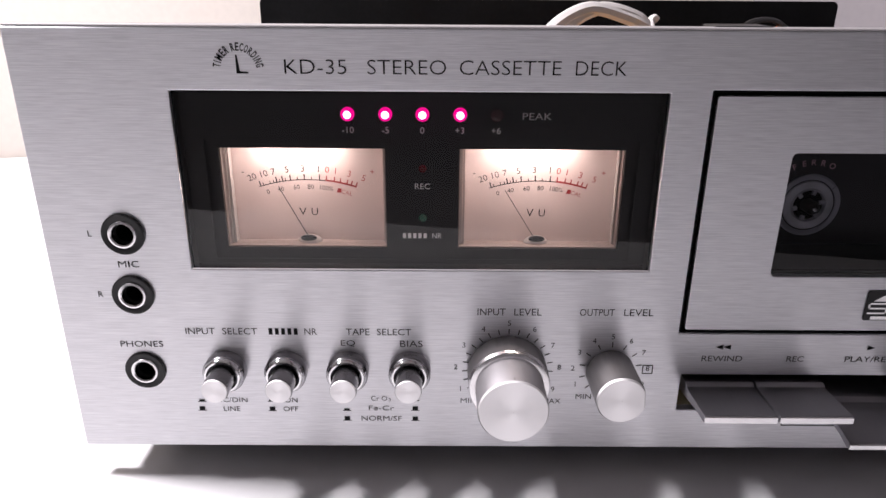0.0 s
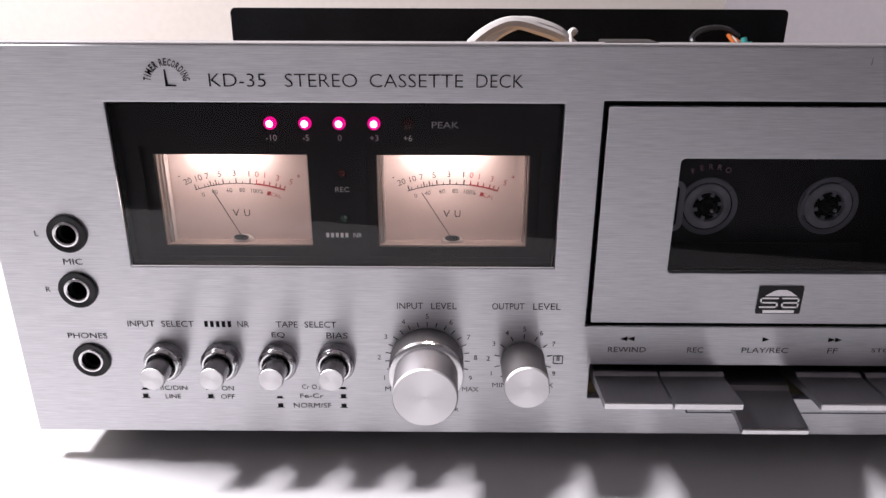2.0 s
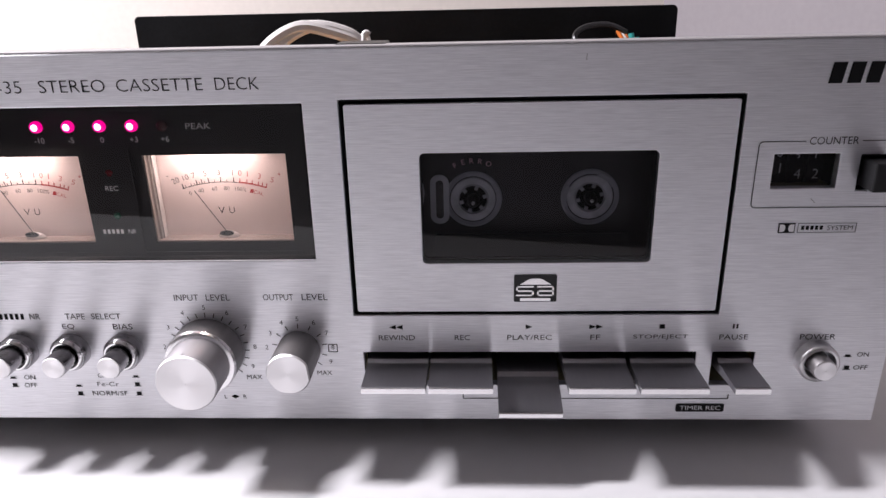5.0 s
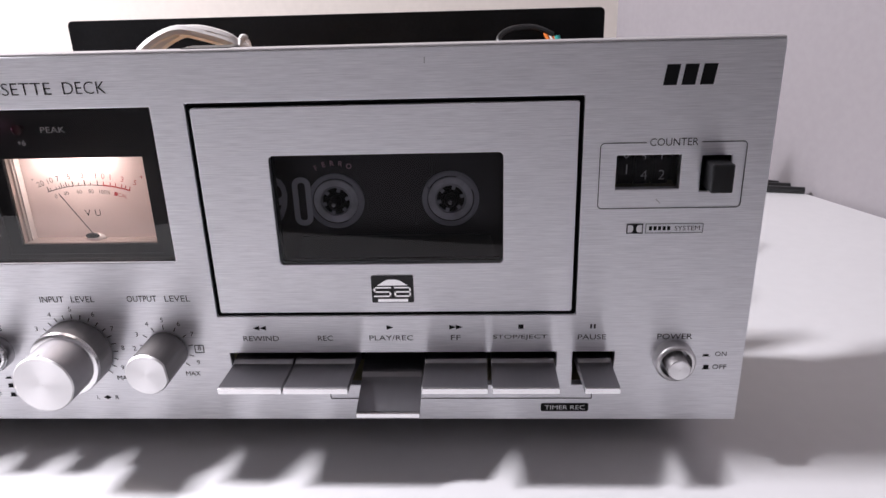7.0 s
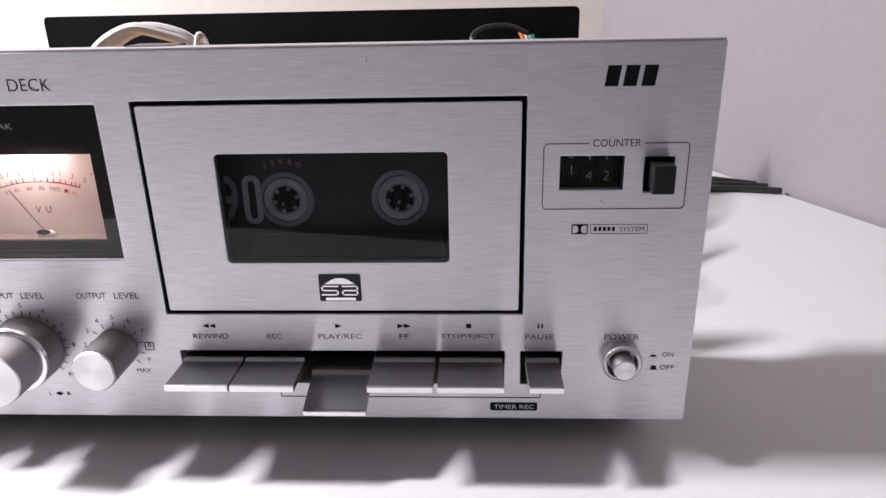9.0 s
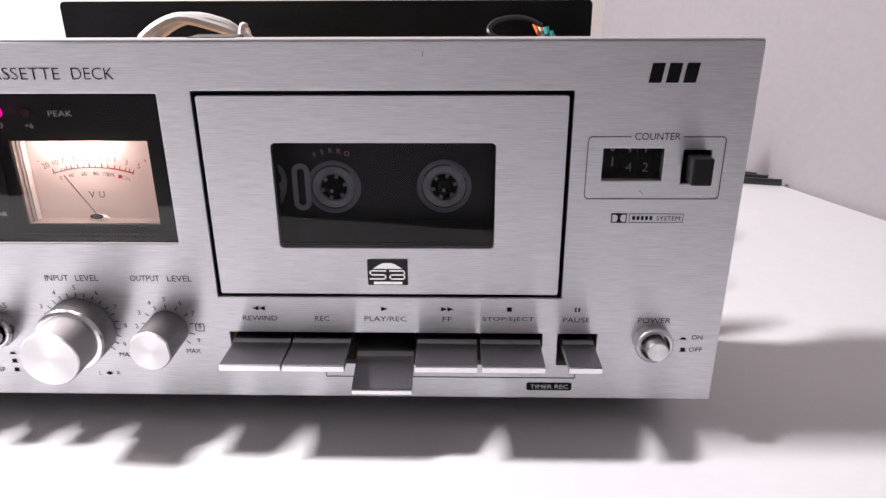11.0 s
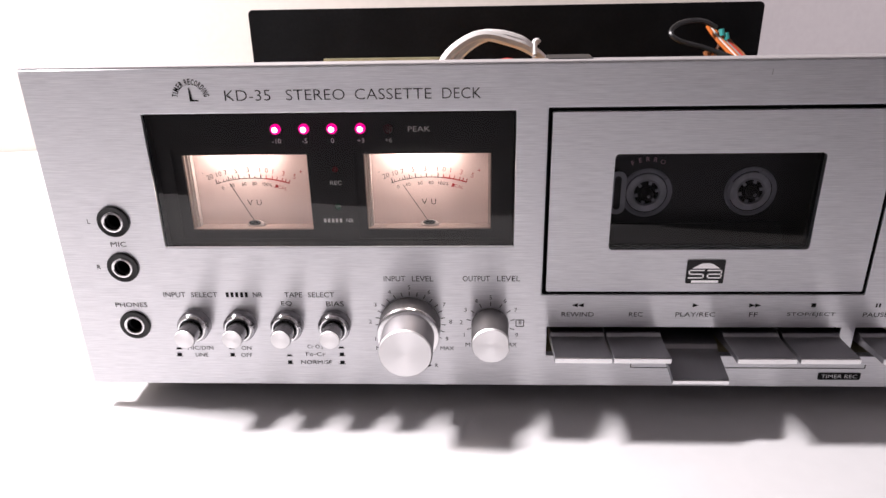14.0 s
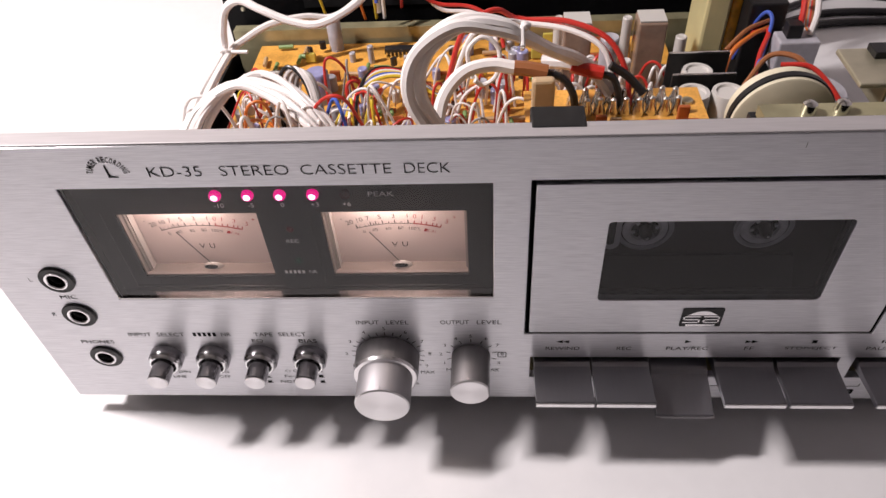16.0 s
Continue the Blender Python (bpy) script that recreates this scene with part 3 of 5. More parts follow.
def key(x0, x1, pressed):
    prof = [(0.012, 0.0488), (0.0008, 0.0490), (-0.0006, 0.0489), (-0.0016, 0.0484), (-0.0024, 0.0479), (-0.0045, 0.0478), (-0.0205, 0.0484), (-0.0212, 0.0478), (-0.0212, 0.0461), (-0.0205, 0.0457), (-0.0150, 0.0457), (0.012, 0.0418)]
    turn = Matrix.Rotation(radians(16 if pressed else 0), 3, "X")
    pivot = Vector((0, 0.022, 0.048))
    bm = bmesh.new()
    rows = []
    for x in (x0, x1):
        rows.append([bm.verts.new(turn @ (Vector((x, y, z)) - pivot) + pivot) for y, z in prof])
    n = len(prof)
    for i in range(n):
        j = (i + 1) % n
        bm.faces.new((rows[0][i], rows[1][i], rows[1][j], rows[0][j]))
    bm.faces.new(rows[0][::-1]), bm.faces.new(rows[1])
    k = part("transport_key", bm, KEY_TOP, deck, "pressed satin metal key" if pressed else "satin metal key", 0.0002)
    bm = bmesh.new()
    lip = [(-0.02125, 0.0483), (-0.02125, 0.0458), (-0.0217, 0.0460), (-0.0217, 0.0481)]
    rows = [[bm.verts.new(turn @ (Vector((x, y, z)) - pivot) + pivot) for y, z in lip] for x in (x0 + 0.0001, x1 - 0.0001)]
    for i in range(4):
        j = (i + 1) % 4
        bm.faces.new((rows[0][i], rows[1][i], rows[1][j], rows[0][j]))
    bm.faces.new(rows[0][::-1]), bm.faces.new(rows[1])
    part("front_lip", bm, EDGE, k, "bright front lip")


for x0, x1, pressed in ((0.0080, 0.0324, 0), (0.0332, 0.0577, 0), (0.0598, 0.0842, 1), (0.0856, 0.1104, 0), (0.1120, 0.1370, 0), (0.1462, 0.1592, 0)):
    key(x0, x1, pressed)

# cassette door with its window
outer = rounded(DOOR[0] + 0.0017, DOOR[1] - 0.0017, DOOR[2] + 0.0017, DOOR[3] - 0.0017, 0.0008)
inner = rounded(0.0315, 0.1167, 0.0900, 0.1326, 0.0018)
door = part("cassette_door", ring(outer, inner, -0.0004, 0.0026), BRUSHED, deck, "brushed aluminium cassette door", 0.0003)
# Dark ring added over the cut edge as the shade of the door gap.
part("door_gap_shade", ring(rounded(DOOR[0] + 0.0001, DOOR[1] - 0.0001, DOOR[2] + 0.0001, DOOR[3] - 0.0001, 0.0008), rounded(DOOR[0] + 0.0007, DOOR[1] - 0.0007, DOOR[2] + 0.0007, DOOR[3] - 0.0007, 0.0008), 0.0006, 0.0041), RECESS, deck)
part("window", sheet(0.0312, 0.1170, 0.0002, 0.0897, 0.1329), SMOKED, door, "smoked clear window")
part("gasket", ring(rounded(0.0285, 0.1197, 0.0870, 0.1356, 0.002), rounded(0.0318, 0.1164, 0.0903, 0.1323, 0.0018), 0.0044, 0.0060), BLACK, door)
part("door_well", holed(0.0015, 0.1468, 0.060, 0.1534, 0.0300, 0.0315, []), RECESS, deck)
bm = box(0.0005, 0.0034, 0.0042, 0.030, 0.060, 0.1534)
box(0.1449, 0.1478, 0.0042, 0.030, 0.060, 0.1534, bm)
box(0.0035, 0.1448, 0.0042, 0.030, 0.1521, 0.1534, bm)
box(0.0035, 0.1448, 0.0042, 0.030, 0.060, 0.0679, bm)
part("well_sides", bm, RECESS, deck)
emblem = part("emblem", slab(rounded(0.0660, 0.0823, 0.0740, 0.0852, 0.0006), -0.0008, -0.00045), BLACK, door, "black and silver emblem plate")
mark([(0.0682, 0.0813), (0.0713, 0.0833), (0.0727, 0.0838), (0.0757, 0.0838), (0.0771, 0.0833), (0.0802, 0.0813)][::-1], EDGE, emblem, y=-0.001)
for x0, x1, z0, z1 in ((0.0684, 0.0800, 0.0744, 0.0756), (0.0668, 0.0736, 0.0801, 0.0807), (0.0668, 0.0736, 0.0783, 0.0789), (0.0668, 0.0736, 0.0765, 0.0771), (0.0748, 0.0812, 0.0801, 0.0807), (0.0748, 0.0812, 0.0783, 0.0789), (0.0748, 0.0812, 0.0765, 0.0771), (0.0668, 0.0675, 0.0783, 0.0807), (0.0729, 0.0736, 0.0765, 0.0789), (0.0806, 0.0812, 0.0765, 0.0807), (0.0748, 0.0755, 0.0765, 0.0789)):
    mark([(x0, z0), (x1, z0), (x1, z1), (x0, z1)], EDGE, emblem, y=-0.001)

# the tape inside
tape = tagged(empty("cassette_tape", (0.074, 0.0255, 0.072)), "dark compact cassette with pale print, behind the smoked window", "cassette")
CY = 0.0215
hubs = ((0.0507, 0.1088), (0.0966, 0.1092))
part("shell", slab(rounded(0.020, 0.1275, 0.0725, 0.1365, 0.002), CY, CY + 0.008), material("dark_shell", (0.02, 0.02, 0.023), 0.3, 0.0, (60, 0.8, 1.2)), tape)
part("paper_label", slab(rounded(0.026, 0.1215, 0.0955, 0.1330, 0.0015), CY - 0.0003, CY - 0.0001), material("label_print", (0.028, 0.022, 0.026), 0.3, 0.0, (60, 0.8, 1.2)), tape)
part("slope", slab([(0.030, 0.0727), (0.1175, 0.0727), (0.112, 0.0940), (0.036, 0.0940)], CY - 0.0015, CY - 0.0001), material("shell_foot", (0.05, 0.05, 0.056), 0.3), tape)
HUB = material("hub_plastic", (0.80, 0.80, 0.86), 0.3, 0.0, (120, 0.7, 1.2))
HUB_DARK = material("hub_shadow", (0.50, 0.50, 0.56), 0.3)
for x, z in hubs:
    part("hub_window", lathe(x, z, [(0.0114, -0.0002), (0.0114, 0.0010), (0.0106, 0.0012), (0.0094, 0.0008)], 40, cap=False, y=CY), HUB_DARK, tape)
    part("hub", lathe(x, z, [(0.0090, 0.0007), (0.0088, 0.0012), (0.0064, 0.0013), (0.0058, 0.0018), (0.0055, 0.0010), (0.0054, -0.001)], 40, cap=False, y=CY), HUB, tape, "pale hub ring")
    part("hub_hole", lathe(x, z, [(0.0054, 0.0004), (0.0001, 0.0004)], 32, y=CY), RECESS, tape)
    for i in range(6):
        a = radians(60 * i + 14)
        c, s = math.cos(a), math.sin(a)
        q = [(x + u * c - w * s, z + u * s + w * c) for u, w in ((0.0040, -0.0007), (0.0056, -0.0007), (0.0056, 0.0007), (0.0040, 0.0007))]
        part("tooth", slab(q, CY - 0.0014, CY - 0.0006), HUB_DARK, tape)
for x, a0, a1 in ((0.0507, -60, 40), (0.0966, 20, 78), (0.0966, 150, 200)):
    z = 0.109
    pts = [(x + r * math.cos(radians(a)), z + r * math.sin(radians(a))) for r, aa in ((0.0109, range(a0, a1 + 1, 10)), (0.0092, range(a1, a0 - 1, -10))) for a in aa]
    part("tape_edge", slab(pts, CY - 0.0018, CY - 0.0013), HUB_DARK, tape)
part("nought", ring(rounded(0.0338, 0.0412, 0.0992, 0.1193, 0.0034), rounded(0.0360, 0.0390, 0.1014, 0.1171, 0.0014), CY - 0.0024, CY - 0.0021), INK_LABEL, tape, "pale playing time number")
for digit, a, b in (("9", 0.0233, 0.0316),):
    text(digit, a, b, 0.0992, 0.0201, INK_LABEL, tape, y=CY - 0.0021, thin=0.01, label="pale playing time number")
for i, ch in enumerate("FERRO"):
    a = 118 - 13 * i
    text(ch, 0.0507 + 0.0150 * math.cos(radians(a)), None, 0.1095 + 0.0150 * math.sin(radians(a)) - 0.0012, 0.0021, INK_ROSE, tape, y=CY - 0.0006, turn=a - 90, thin=0.01)
for x, z in hubs:
    k = part("spindle", lathe(x, z, [(0.0024, 0.0006), (0.0024, 0.0046), (0.0014, 0.0060), (0.0008, 0.0062)], 24, y=CY), BLACK, deck, "black reel spindle", smooth=True)
    part("spindle_tip", lathe(x, z, [(0.0009, 0.0061), (0.0007, 0.0066), (0.0003, 0.0068)], 16, y=CY), CHROME, k, smooth=True)

# tape counter
counter = part("tape_counter", box(0.1555, 0.1812, 0.0125, 0.016, 0.1165, 0.1320), RECESS, deck, "black three digit tape counter")
bm = box(0.1555, 0.1568, 0.0042, 0.0125, 0.1165, 0.1320)
box(0.1799, 0.1812, 0.0042, 0.0125, 0.1165, 0.1320, bm)
box(0.1568, 0.1799, 0.0042, 0.0125, 0.1307, 0.1320, bm)
part("counter_sides", bm, RECESS, counter)
part("counter_sill", box(0.1568, 0.1799, 0.0042, 0.0125, 0.1165, 0.1178), ZINC_DULL, counter)
for i, (now, upper) in enumerate((("1", "0"), ("4", "3"), ("2", "1"))):
    x = 0.1618 + 0.0064 * i
    bm = bmesh.new()
    rows = [[bm.verts.new((xx, 0.0125 - 0.0062 * math.cos(radians(a)), 0.1235 + 0.0082 * math.sin(radians(a)))) for a in range(-70, 71, 14)] for xx in (x - 0.0028, x + 0.0028)]
    for k in range(10):
        bm.faces.new((rows[0][k], rows[1][k], rows[1][k + 1], rows[0][k + 1]))
    bm.faces.new(rows[0]), bm.faces.new(rows[1][::-1])
    wheel = part("digit_wheel", bm, BLACK, counter)
    off = 0.0 if i == 0 else -0.0022
    text(now, x, None, 0.1222 + off, 0.0036, INK_WHITE, wheel, y=0.0055, thin=-0.01)
    text(upper, x, None, 0.1222 + off + 0.0056, 0.0032, INK_LABEL, wheel, y=0.0070, thin=-0.01)
part("counter_window", sheet(0.1566, 0.1801, 0.0030, 0.1176, 0.1309), SMOKED, counter, "clear counter window")
reset = part("reset_button", box(0.1885, 0.1962, -0.0078, 0.010, 0.1182, 0.1285), BLACK, deck, "black counter reset button", 0.0006)
# Dark strips added over the slot's cut edges as its shade.
bm = box(0.1871, 0.1876, 0.0006, 0.0101, 0.1171, 0.1299)
box(0.1966, 0.1971, 0.0006, 0.0101, 0.1171, 0.1299, bm)
box(0.1876, 0.1966, 0.0006, 0.0101, 0.1171, 0.1176, bm)
box(0.1876, 0.1966, 0.0006, 0.0101, 0.1294, 0.1299, bm)
part("reset_gap_shade", bm, RECESS, deck)
part("reset_well", box(0.1860, 0.1985, 0.0102, 0.0112, 0.116, 0.1312), RECESS, deck)

# ---- level meters behind the black bezel ----
M1, M2, MZ0, MZ1 = -0.1260, -0.0467, 0.0964, 0.1312
HALF = 0.0274
meter_holes = [(c - HALF, c + HALF, MZ0, MZ1) for c in (M1, M2)]
bezel = part("meter_bezel", holed(-0.1655, -0.0080, 0.0900, 0.1525, 0.0082, 0.0092, meter_holes), ACRYLIC, deck, "gloss black meter bezel", 0.0002)
BY = 0.0050
part("print_layer", holed(-0.1638, -0.0097, 0.0922, 0.1501, 0.0052, 0.0056, [(a - 0.0035, b + 0.0035, c - 0.003, d + 0.0035) for a, b, c, d in meter_holes]), ACRYLIC, bezel)
bm = box(-0.1639, -0.1632, 0.0014, 0.0081, 0.0916, 0.1509)
box(-0.0103, -0.0096, 0.0014, 0.0081, 0.0916, 0.1509, bm)
box(-0.1632, -0.0103, 0.0014, 0.0081, 0.1502, 0.1509, bm)
part("bezel_lining", bm, RECESS, bezel)
part("bezel_sill", box(-0.1639, -0.0096, 0.0002, 0.0081, 0.0915, 0.0919), SILL, bezel, "bright sill that mirrors the lit meters")
front_sheet = part("bezel_sheet", sheet(-0.1639, -0.0096, 0.0010, 0.0920, 0.1509), SHEET, bezel, "clear glossy sheet over the meters")
front_sheet.visible_shadow = False
for i, (x, s) in enumerate(((-0.1099, "-10"), (-0.0979, "-5"), (-0.0861, "0"), (-0.0741, "+3"), (-0.0624, "+6"))):
    lit = i < 4
    led = part("peak_led", lathe(x, 0.1432, [(0.0022, -0.0010), (0.0022, 0.0006), (0.0020, 0.0012), (0.0013, 0.0015)], 24, y=0.0047), LED_RIM if lit else LED_OFF, bezel, "lit magenta peak lamp" if lit else "unlit peak lamp", smooth=True)
    if lit:
        part("led_chip", lathe(x, 0.1432, [(0.0013, 0.0014), (0.0011, 0.0018), (0.0005, 0.0021)], 20, y=0.0047), LED_CORE, led, smooth=True)
    text(s, x - 0.0001, None, 0.1370, 0.0021, INK_WHITE, bezel, y=BY)
text("PEAK", -0.0542, -0.0449, 0.1416, 0.0022, INK_WHITE, bezel, y=BY)
text("REC", -0.0887, -0.0837, 0.1185, 0.0019, INK_WHITE, bezel, y=BY)
for i in range(5):
    x = -0.0929 + 0.00175 * i
    mark([(x, 0.1012), (x + 0.0011, 0.1012), (x + 0.0011, 0.1030), (x, 0.1030)], INK_WHITE, bezel, y=BY)
text("NR", -0.0829, -0.0798, 0.1012, 0.0018, INK_WHITE, bezel, y=BY)
part("record_led", lathe(-0.0861, 0.1255, [(0.0013, -0.001), (0.0013, 0.0002), (0.0008, 0.0006)], 20, y=0.0050), LED_RED, bezel, "unlit red lamp", smooth=True)
part("noise_led", lathe(-0.0861, 0.1085, [(0.0014, -0.001), (0.0014, 0.0002), (0.0009, 0.0006)], 20, y=0.0050), LED_GREEN, bezel, "unlit green lamp", smooth=True)


def meter(cx, lean):
    face_y = 0.0155
    case = part("level_meter", box(cx - HALF - 0.002, cx + HALF + 0.002, face_y, face_y + 0.012, MZ0 - 0.003, MZ1 + 0.005), DIAL, deck, "lit cream level meter")
    bm = box(cx - HALF - 0.002, cx - HALF + 0.0003, 0.0094, face_y, MZ0 - 0.003, MZ1 + 0.005)
    box(cx + HALF - 0.0003, cx + HALF + 0.002, 0.0094, face_y, MZ0 - 0.003, MZ1 + 0.005, bm)
    box(cx - HALF - 0.002, cx + HALF + 0.002, 0.0094, face_y, MZ0 - 0.003, MZ0 + 0.0002, bm)
    box(cx - HALF - 0.002, cx + HALF + 0.002, 0.0094, face_y, MZ1 + 0.0038, MZ1 + 0.005, bm)
    part("meter_case", bm, METER_BODY, case, "pale clear meter case")
    bm = box(cx - HALF + 0.0004, cx - HALF + 0.0013, 0.0112, 0.0150, MZ0 + 0.0003, MZ1 + 0.003)
    box(cx - HALF + 0.0016, cx - HALF + 0.0021, 0.0118, 0.0150, MZ0 + 0.0003, MZ1 + 0.003, bm)
    box(cx + HALF - 0.0011, cx + HALF - 0.0006, 0.0120, 0.0150, MZ0 + 0.0003, MZ1 + 0.003, bm)
    part("cover", bm, METER_WALL, case, "clear moulded cover edge")
    R, cz, y = 0.054, 0.0645, face_y - 0.0003

    def at(f, r):
        a = radians(90 - (f - 0.5) * 36)
        return cx + r * math.cos(a), cz + r * math.sin(a), 90 - a * 180 / math.pi

    for f0, f1, mat in ((0.0, 0.68, INK), (0.68, 1.0, INK_RED)):
        n = 12
        pts = [at(f0 + (f1 - f0) * i / n, R)[:2] for i in range(n + 1)] + [at(f1 - (f1 - f0) * i / n, R + (0.0003 if mat is INK else 0.0006))[:2] for i in range(n + 1)]
        mark(pts, mat, case, y, "scale_arc")
    big = (0.02, 0.19, 0.25, 0.33, 0.47, 0.62)
    for f in (0.05, 0.12, 0.16, 0.22, 0.28, 0.40, 0.54, *big):
        a, b = at(f, R), at(f, R + (0.0021 if f in big else 0.0012))
        line(*a[:2], *b[:2], 0.0004 if f in big else 0.00025, INK, case, y, "scale_tick")
    for f in (0.69, 0.77, 0.83, 0.90, 0.945, 0.995):
        a, b = at(f, R), at(f, R + 0.0019)
        line(*a[:2], *b[:2], 0.0004, INK_RED, case, y, "scale_tick")
    for f, s in ((-0.03, "20"), (0.09, "10"), (0.18, "7"), (0.31, "5"), (0.46, "3"), (0.61, "1")):
        px, pz, tr = at(f, R + 0.0041)
        text(s, px, None, pz - 0.0011, 0.0022, INK, case, y, turn=-tr)
    for f, s in ((0.69, "0"), (0.77, "1"), (0.90, "3"), (1.04, "5")):
        px, pz, tr = at(f, R + 0.0041)
        text(s, px, None, pz - 0.0011, 0.0022, INK_RED, case, y, turn=-tr)
    for f, s, mat in ((-0.09, "-", INK), (1.10, "+", INK_RED)):
        px, pz, tr = at(f, R + 0.0066)
        text(s, px, None, pz, 0.0003 if s == "-" else 0.0014, mat, case, y, thin=0)
    for f, s in ((0.07, "0"), (0.21, "40"), (0.38, "60"), (0.53, "80"), (0.70, "100%")):
        px, pz, tr = at(f, R - 0.0024)
        text(s, px, None, pz - 0.0008, 0.0016, INK, case, y, turn=-tr)
    px, pz, tr = at(0.92, R - 0.0027)
    text("CAL", px, None, pz - 0.0007, 0.0015, INK_RED, case, y, turn=-tr)
    px, pz, tr = at(0.835, R - 0.0025)
    mark([(px - 0.0009, pz - 0.0007), (px + 0.0005, pz - 0.0009), (px + 0.0009, pz + 0.0006), (px - 0.0003, pz + 0.0008)], INK_RED, case, y)
    text("V", cx - 0.0035, cx - 0.0010, 0.1058, 0.0027, INK, case, y)
    text("U", cx + 0.0008, cx + 0.0030, 0.1058, 0.0027, INK, case, y)
    pz = 0.0975
    a = radians(90 + lean)
    tip = (cx + 0.0215 * math.cos(a), pz + 0.0215 * math.sin(a))
    d = Vector((-math.sin(a), math.cos(a))) * 0.00012
    part("needle", slab([(cx - d.x, pz - d.y), (cx + d.x, pz + d.y), (tip[0] + d.x, tip[1] + d.y), (tip[0] - d.x, tip[1] - d.y)], 0.0134, 0.0137), NEEDLE, case, "thin dark needle")
    dome = [(0.0043, 0.0), (0.0039, 0.0010), (0.0029, 0.0019), (0.0014, 0.0024)]
    bm = bmesh.new()
    rows = [[bm.verts.new((cx + r * math.cos(math.pi * i / 16), 0.0138 - h * 0.8, MZ0 + 0.0002 + 0.62 * r * math.sin(math.pi * i / 16))) for i in range(17)] for r, h in dome]
    for p, q in zip(rows, rows[1:]):
        for i in range(16):
            bm.faces.new((p[i], p[i + 1], q[i + 1], q[i]))
    bm.faces.new(rows[-1])
    part("pivot_cover", bm, METER_WALL, case, "clear pivot boss", smooth=True)
    part("pivot", slab([(cx + 0.0028 * math.cos(math.pi * i / 10), MZ0 + 0.0024 + 0.0011 * math.sin(math.pi * i / 10)) for i in range(20)], 0.0112, 0.0116), BLACK, case)
    pane = part("pane", sheet(cx - HALF + 0.0006, cx + HALF - 0.0006, 0.0106, MZ0 + 0.0004, MZ1 + 0.003), GLASS, case, "clear meter pane")
    pane.visible_shadow = False
    bulb = lamp("meter_bulb", "AREA", (cx - 0.003, 0.0128, MZ1 + 0.0034), METER_WATTS, (1.0, 0.86, 0.76), 0)
    bulb.data.shape, bulb.data.size, bulb.data.size_y = "RECTANGLE", 0.026, 0.003


METER_WATTS = 0.021
meter(M1, 27)
meter(M2, 32)

# ---- cassette deck: chassis and works ----
# The lower box is added to block light passing under the deck.
bm = box(-0.196, 0.196, 0.0240, 0.318, 0.0145, 0.0204)
box(-0.203, 0.203, 0.0045, 0.318, 0.0205, 0.0225, bm)
box(-0.203, -0.201, 0.0045, 0.318, 0.0225, 0.040, bm)
part("base_tray", bm, BACK_BLACK, deck, "black steel base tray")
# Unseen strip added to stop light leaking down behind the panel.
part("front_lip", box(-0.203, 0.203, 0.0041, 0.0120, 0.0226, 0.0240), BACK_BLACK, deck)
part("front_frame", holed(-0.203, 0.203, 0.022, 0.150, 0.0318, 0.0330, [(-0.19, -0.01, 0.06, 0.145)]), ZINC_DULL, deck)
back = part("rear_panel", slab(rounded(-0.2114, 0.2052, 0.0228, 0.1678, 0.004), 0.318, 0.3195), BACK_BLACK, deck, "black steel rear panel", 0.0004)
for x, y in ((-0.18, 0.04), (0.18, 0.04), (-0.18, 0.28), (0.18, 0.28)):
    part("foot", post(x, y, [(0.012, TOP), (0.0135, TOP + 0.002), (0.0135, 0.0141), (0.001, 0.0144)], 24), BLACK, deck, "round black rubber foot", smooth=True)
part("jack_bracket", box(-0.151, -0.044, 0.3130, 0.3178, 0.1262, 0.1285), ZINC_DULL, deck, "thin plated bracket")
part("jack_plate", box(-0.149, -0.046, 0.3165, 0.3178, 0.060, 0.1260), BLACK, deck)
for x in (-0.146, -0.099, -0.052):
    part("screw", lathe(x, 0.1228, [(0.0022, 0), (0.0020, 0.0008), (0.0010, 0.0012)], 14, y=0.3164), ZINC, deck, smooth=True)
for x, z in ((0.0970, 0.1225), (-0.197, 0.060)):
    part("screw", lathe(x, z, [(0.0019, 0), (0.0017, 0.0007), (0.0008, 0.0010)], 14, y=0.3178), ZINC, deck, smooth=True)
# phono sockets and their wires on the rear panel
SX = ((-0.113, 0.1165), (-0.083, 0.1195), (-0.066, 0.1195))
for x, z in SX:
    j = part("phono_socket", lathe(x, z, [(0.0052, 0), (0.0052, 0.006), (0.0040, 0.009), (0.0040, 0.022), (0.0022, 0.026)], 20, y=0.3160), SOLDER, deck, "bright phono socket", smooth=True)
part("socket_board", box(-0.088, -0.052, 0.297, 0.2985, 0.082, 0.118), material("brown_board", (0.42, 0.13, 0.05), 0.4, 0.0, (90, 0.8, 1.2)), deck, "brown socket board")


def wire(points, r, colour, label="", name="wire", owner=None):
    return part(name, tube(points, r), WIRE[colour], owner or deck, label, smooth=True)


wire([(-0.122, 0.291, 0.112), (-0.126, 0.288, 0.103), (-0.130, 0.290, 0.085), (-0.128, 0.296, 0.06)], 0.0010, "yellow")
wire([(-0.120, 0.290, 0.112), (-0.112, 0.285, 0.100), (-0.104, 0.290, 0.085), (-0.1, 0.296, 0.06)], 0.0010, "orange")
wire([(-0.110, 0.290, 0.118), (-0.100, 0.286, 0.116), (-0.093, 0.289, 0.106), (-0.090, 0.295, 0.085), (-0.09, 0.297, 0.065)], 0.0022, "white")
wire([(-0.083, 0.290, 0.119), (-0.087, 0.286, 0.108), (-0.091, 0.29, 0.095), (-0.092, 0.297, 0.06)], 0.0011, "yellow")
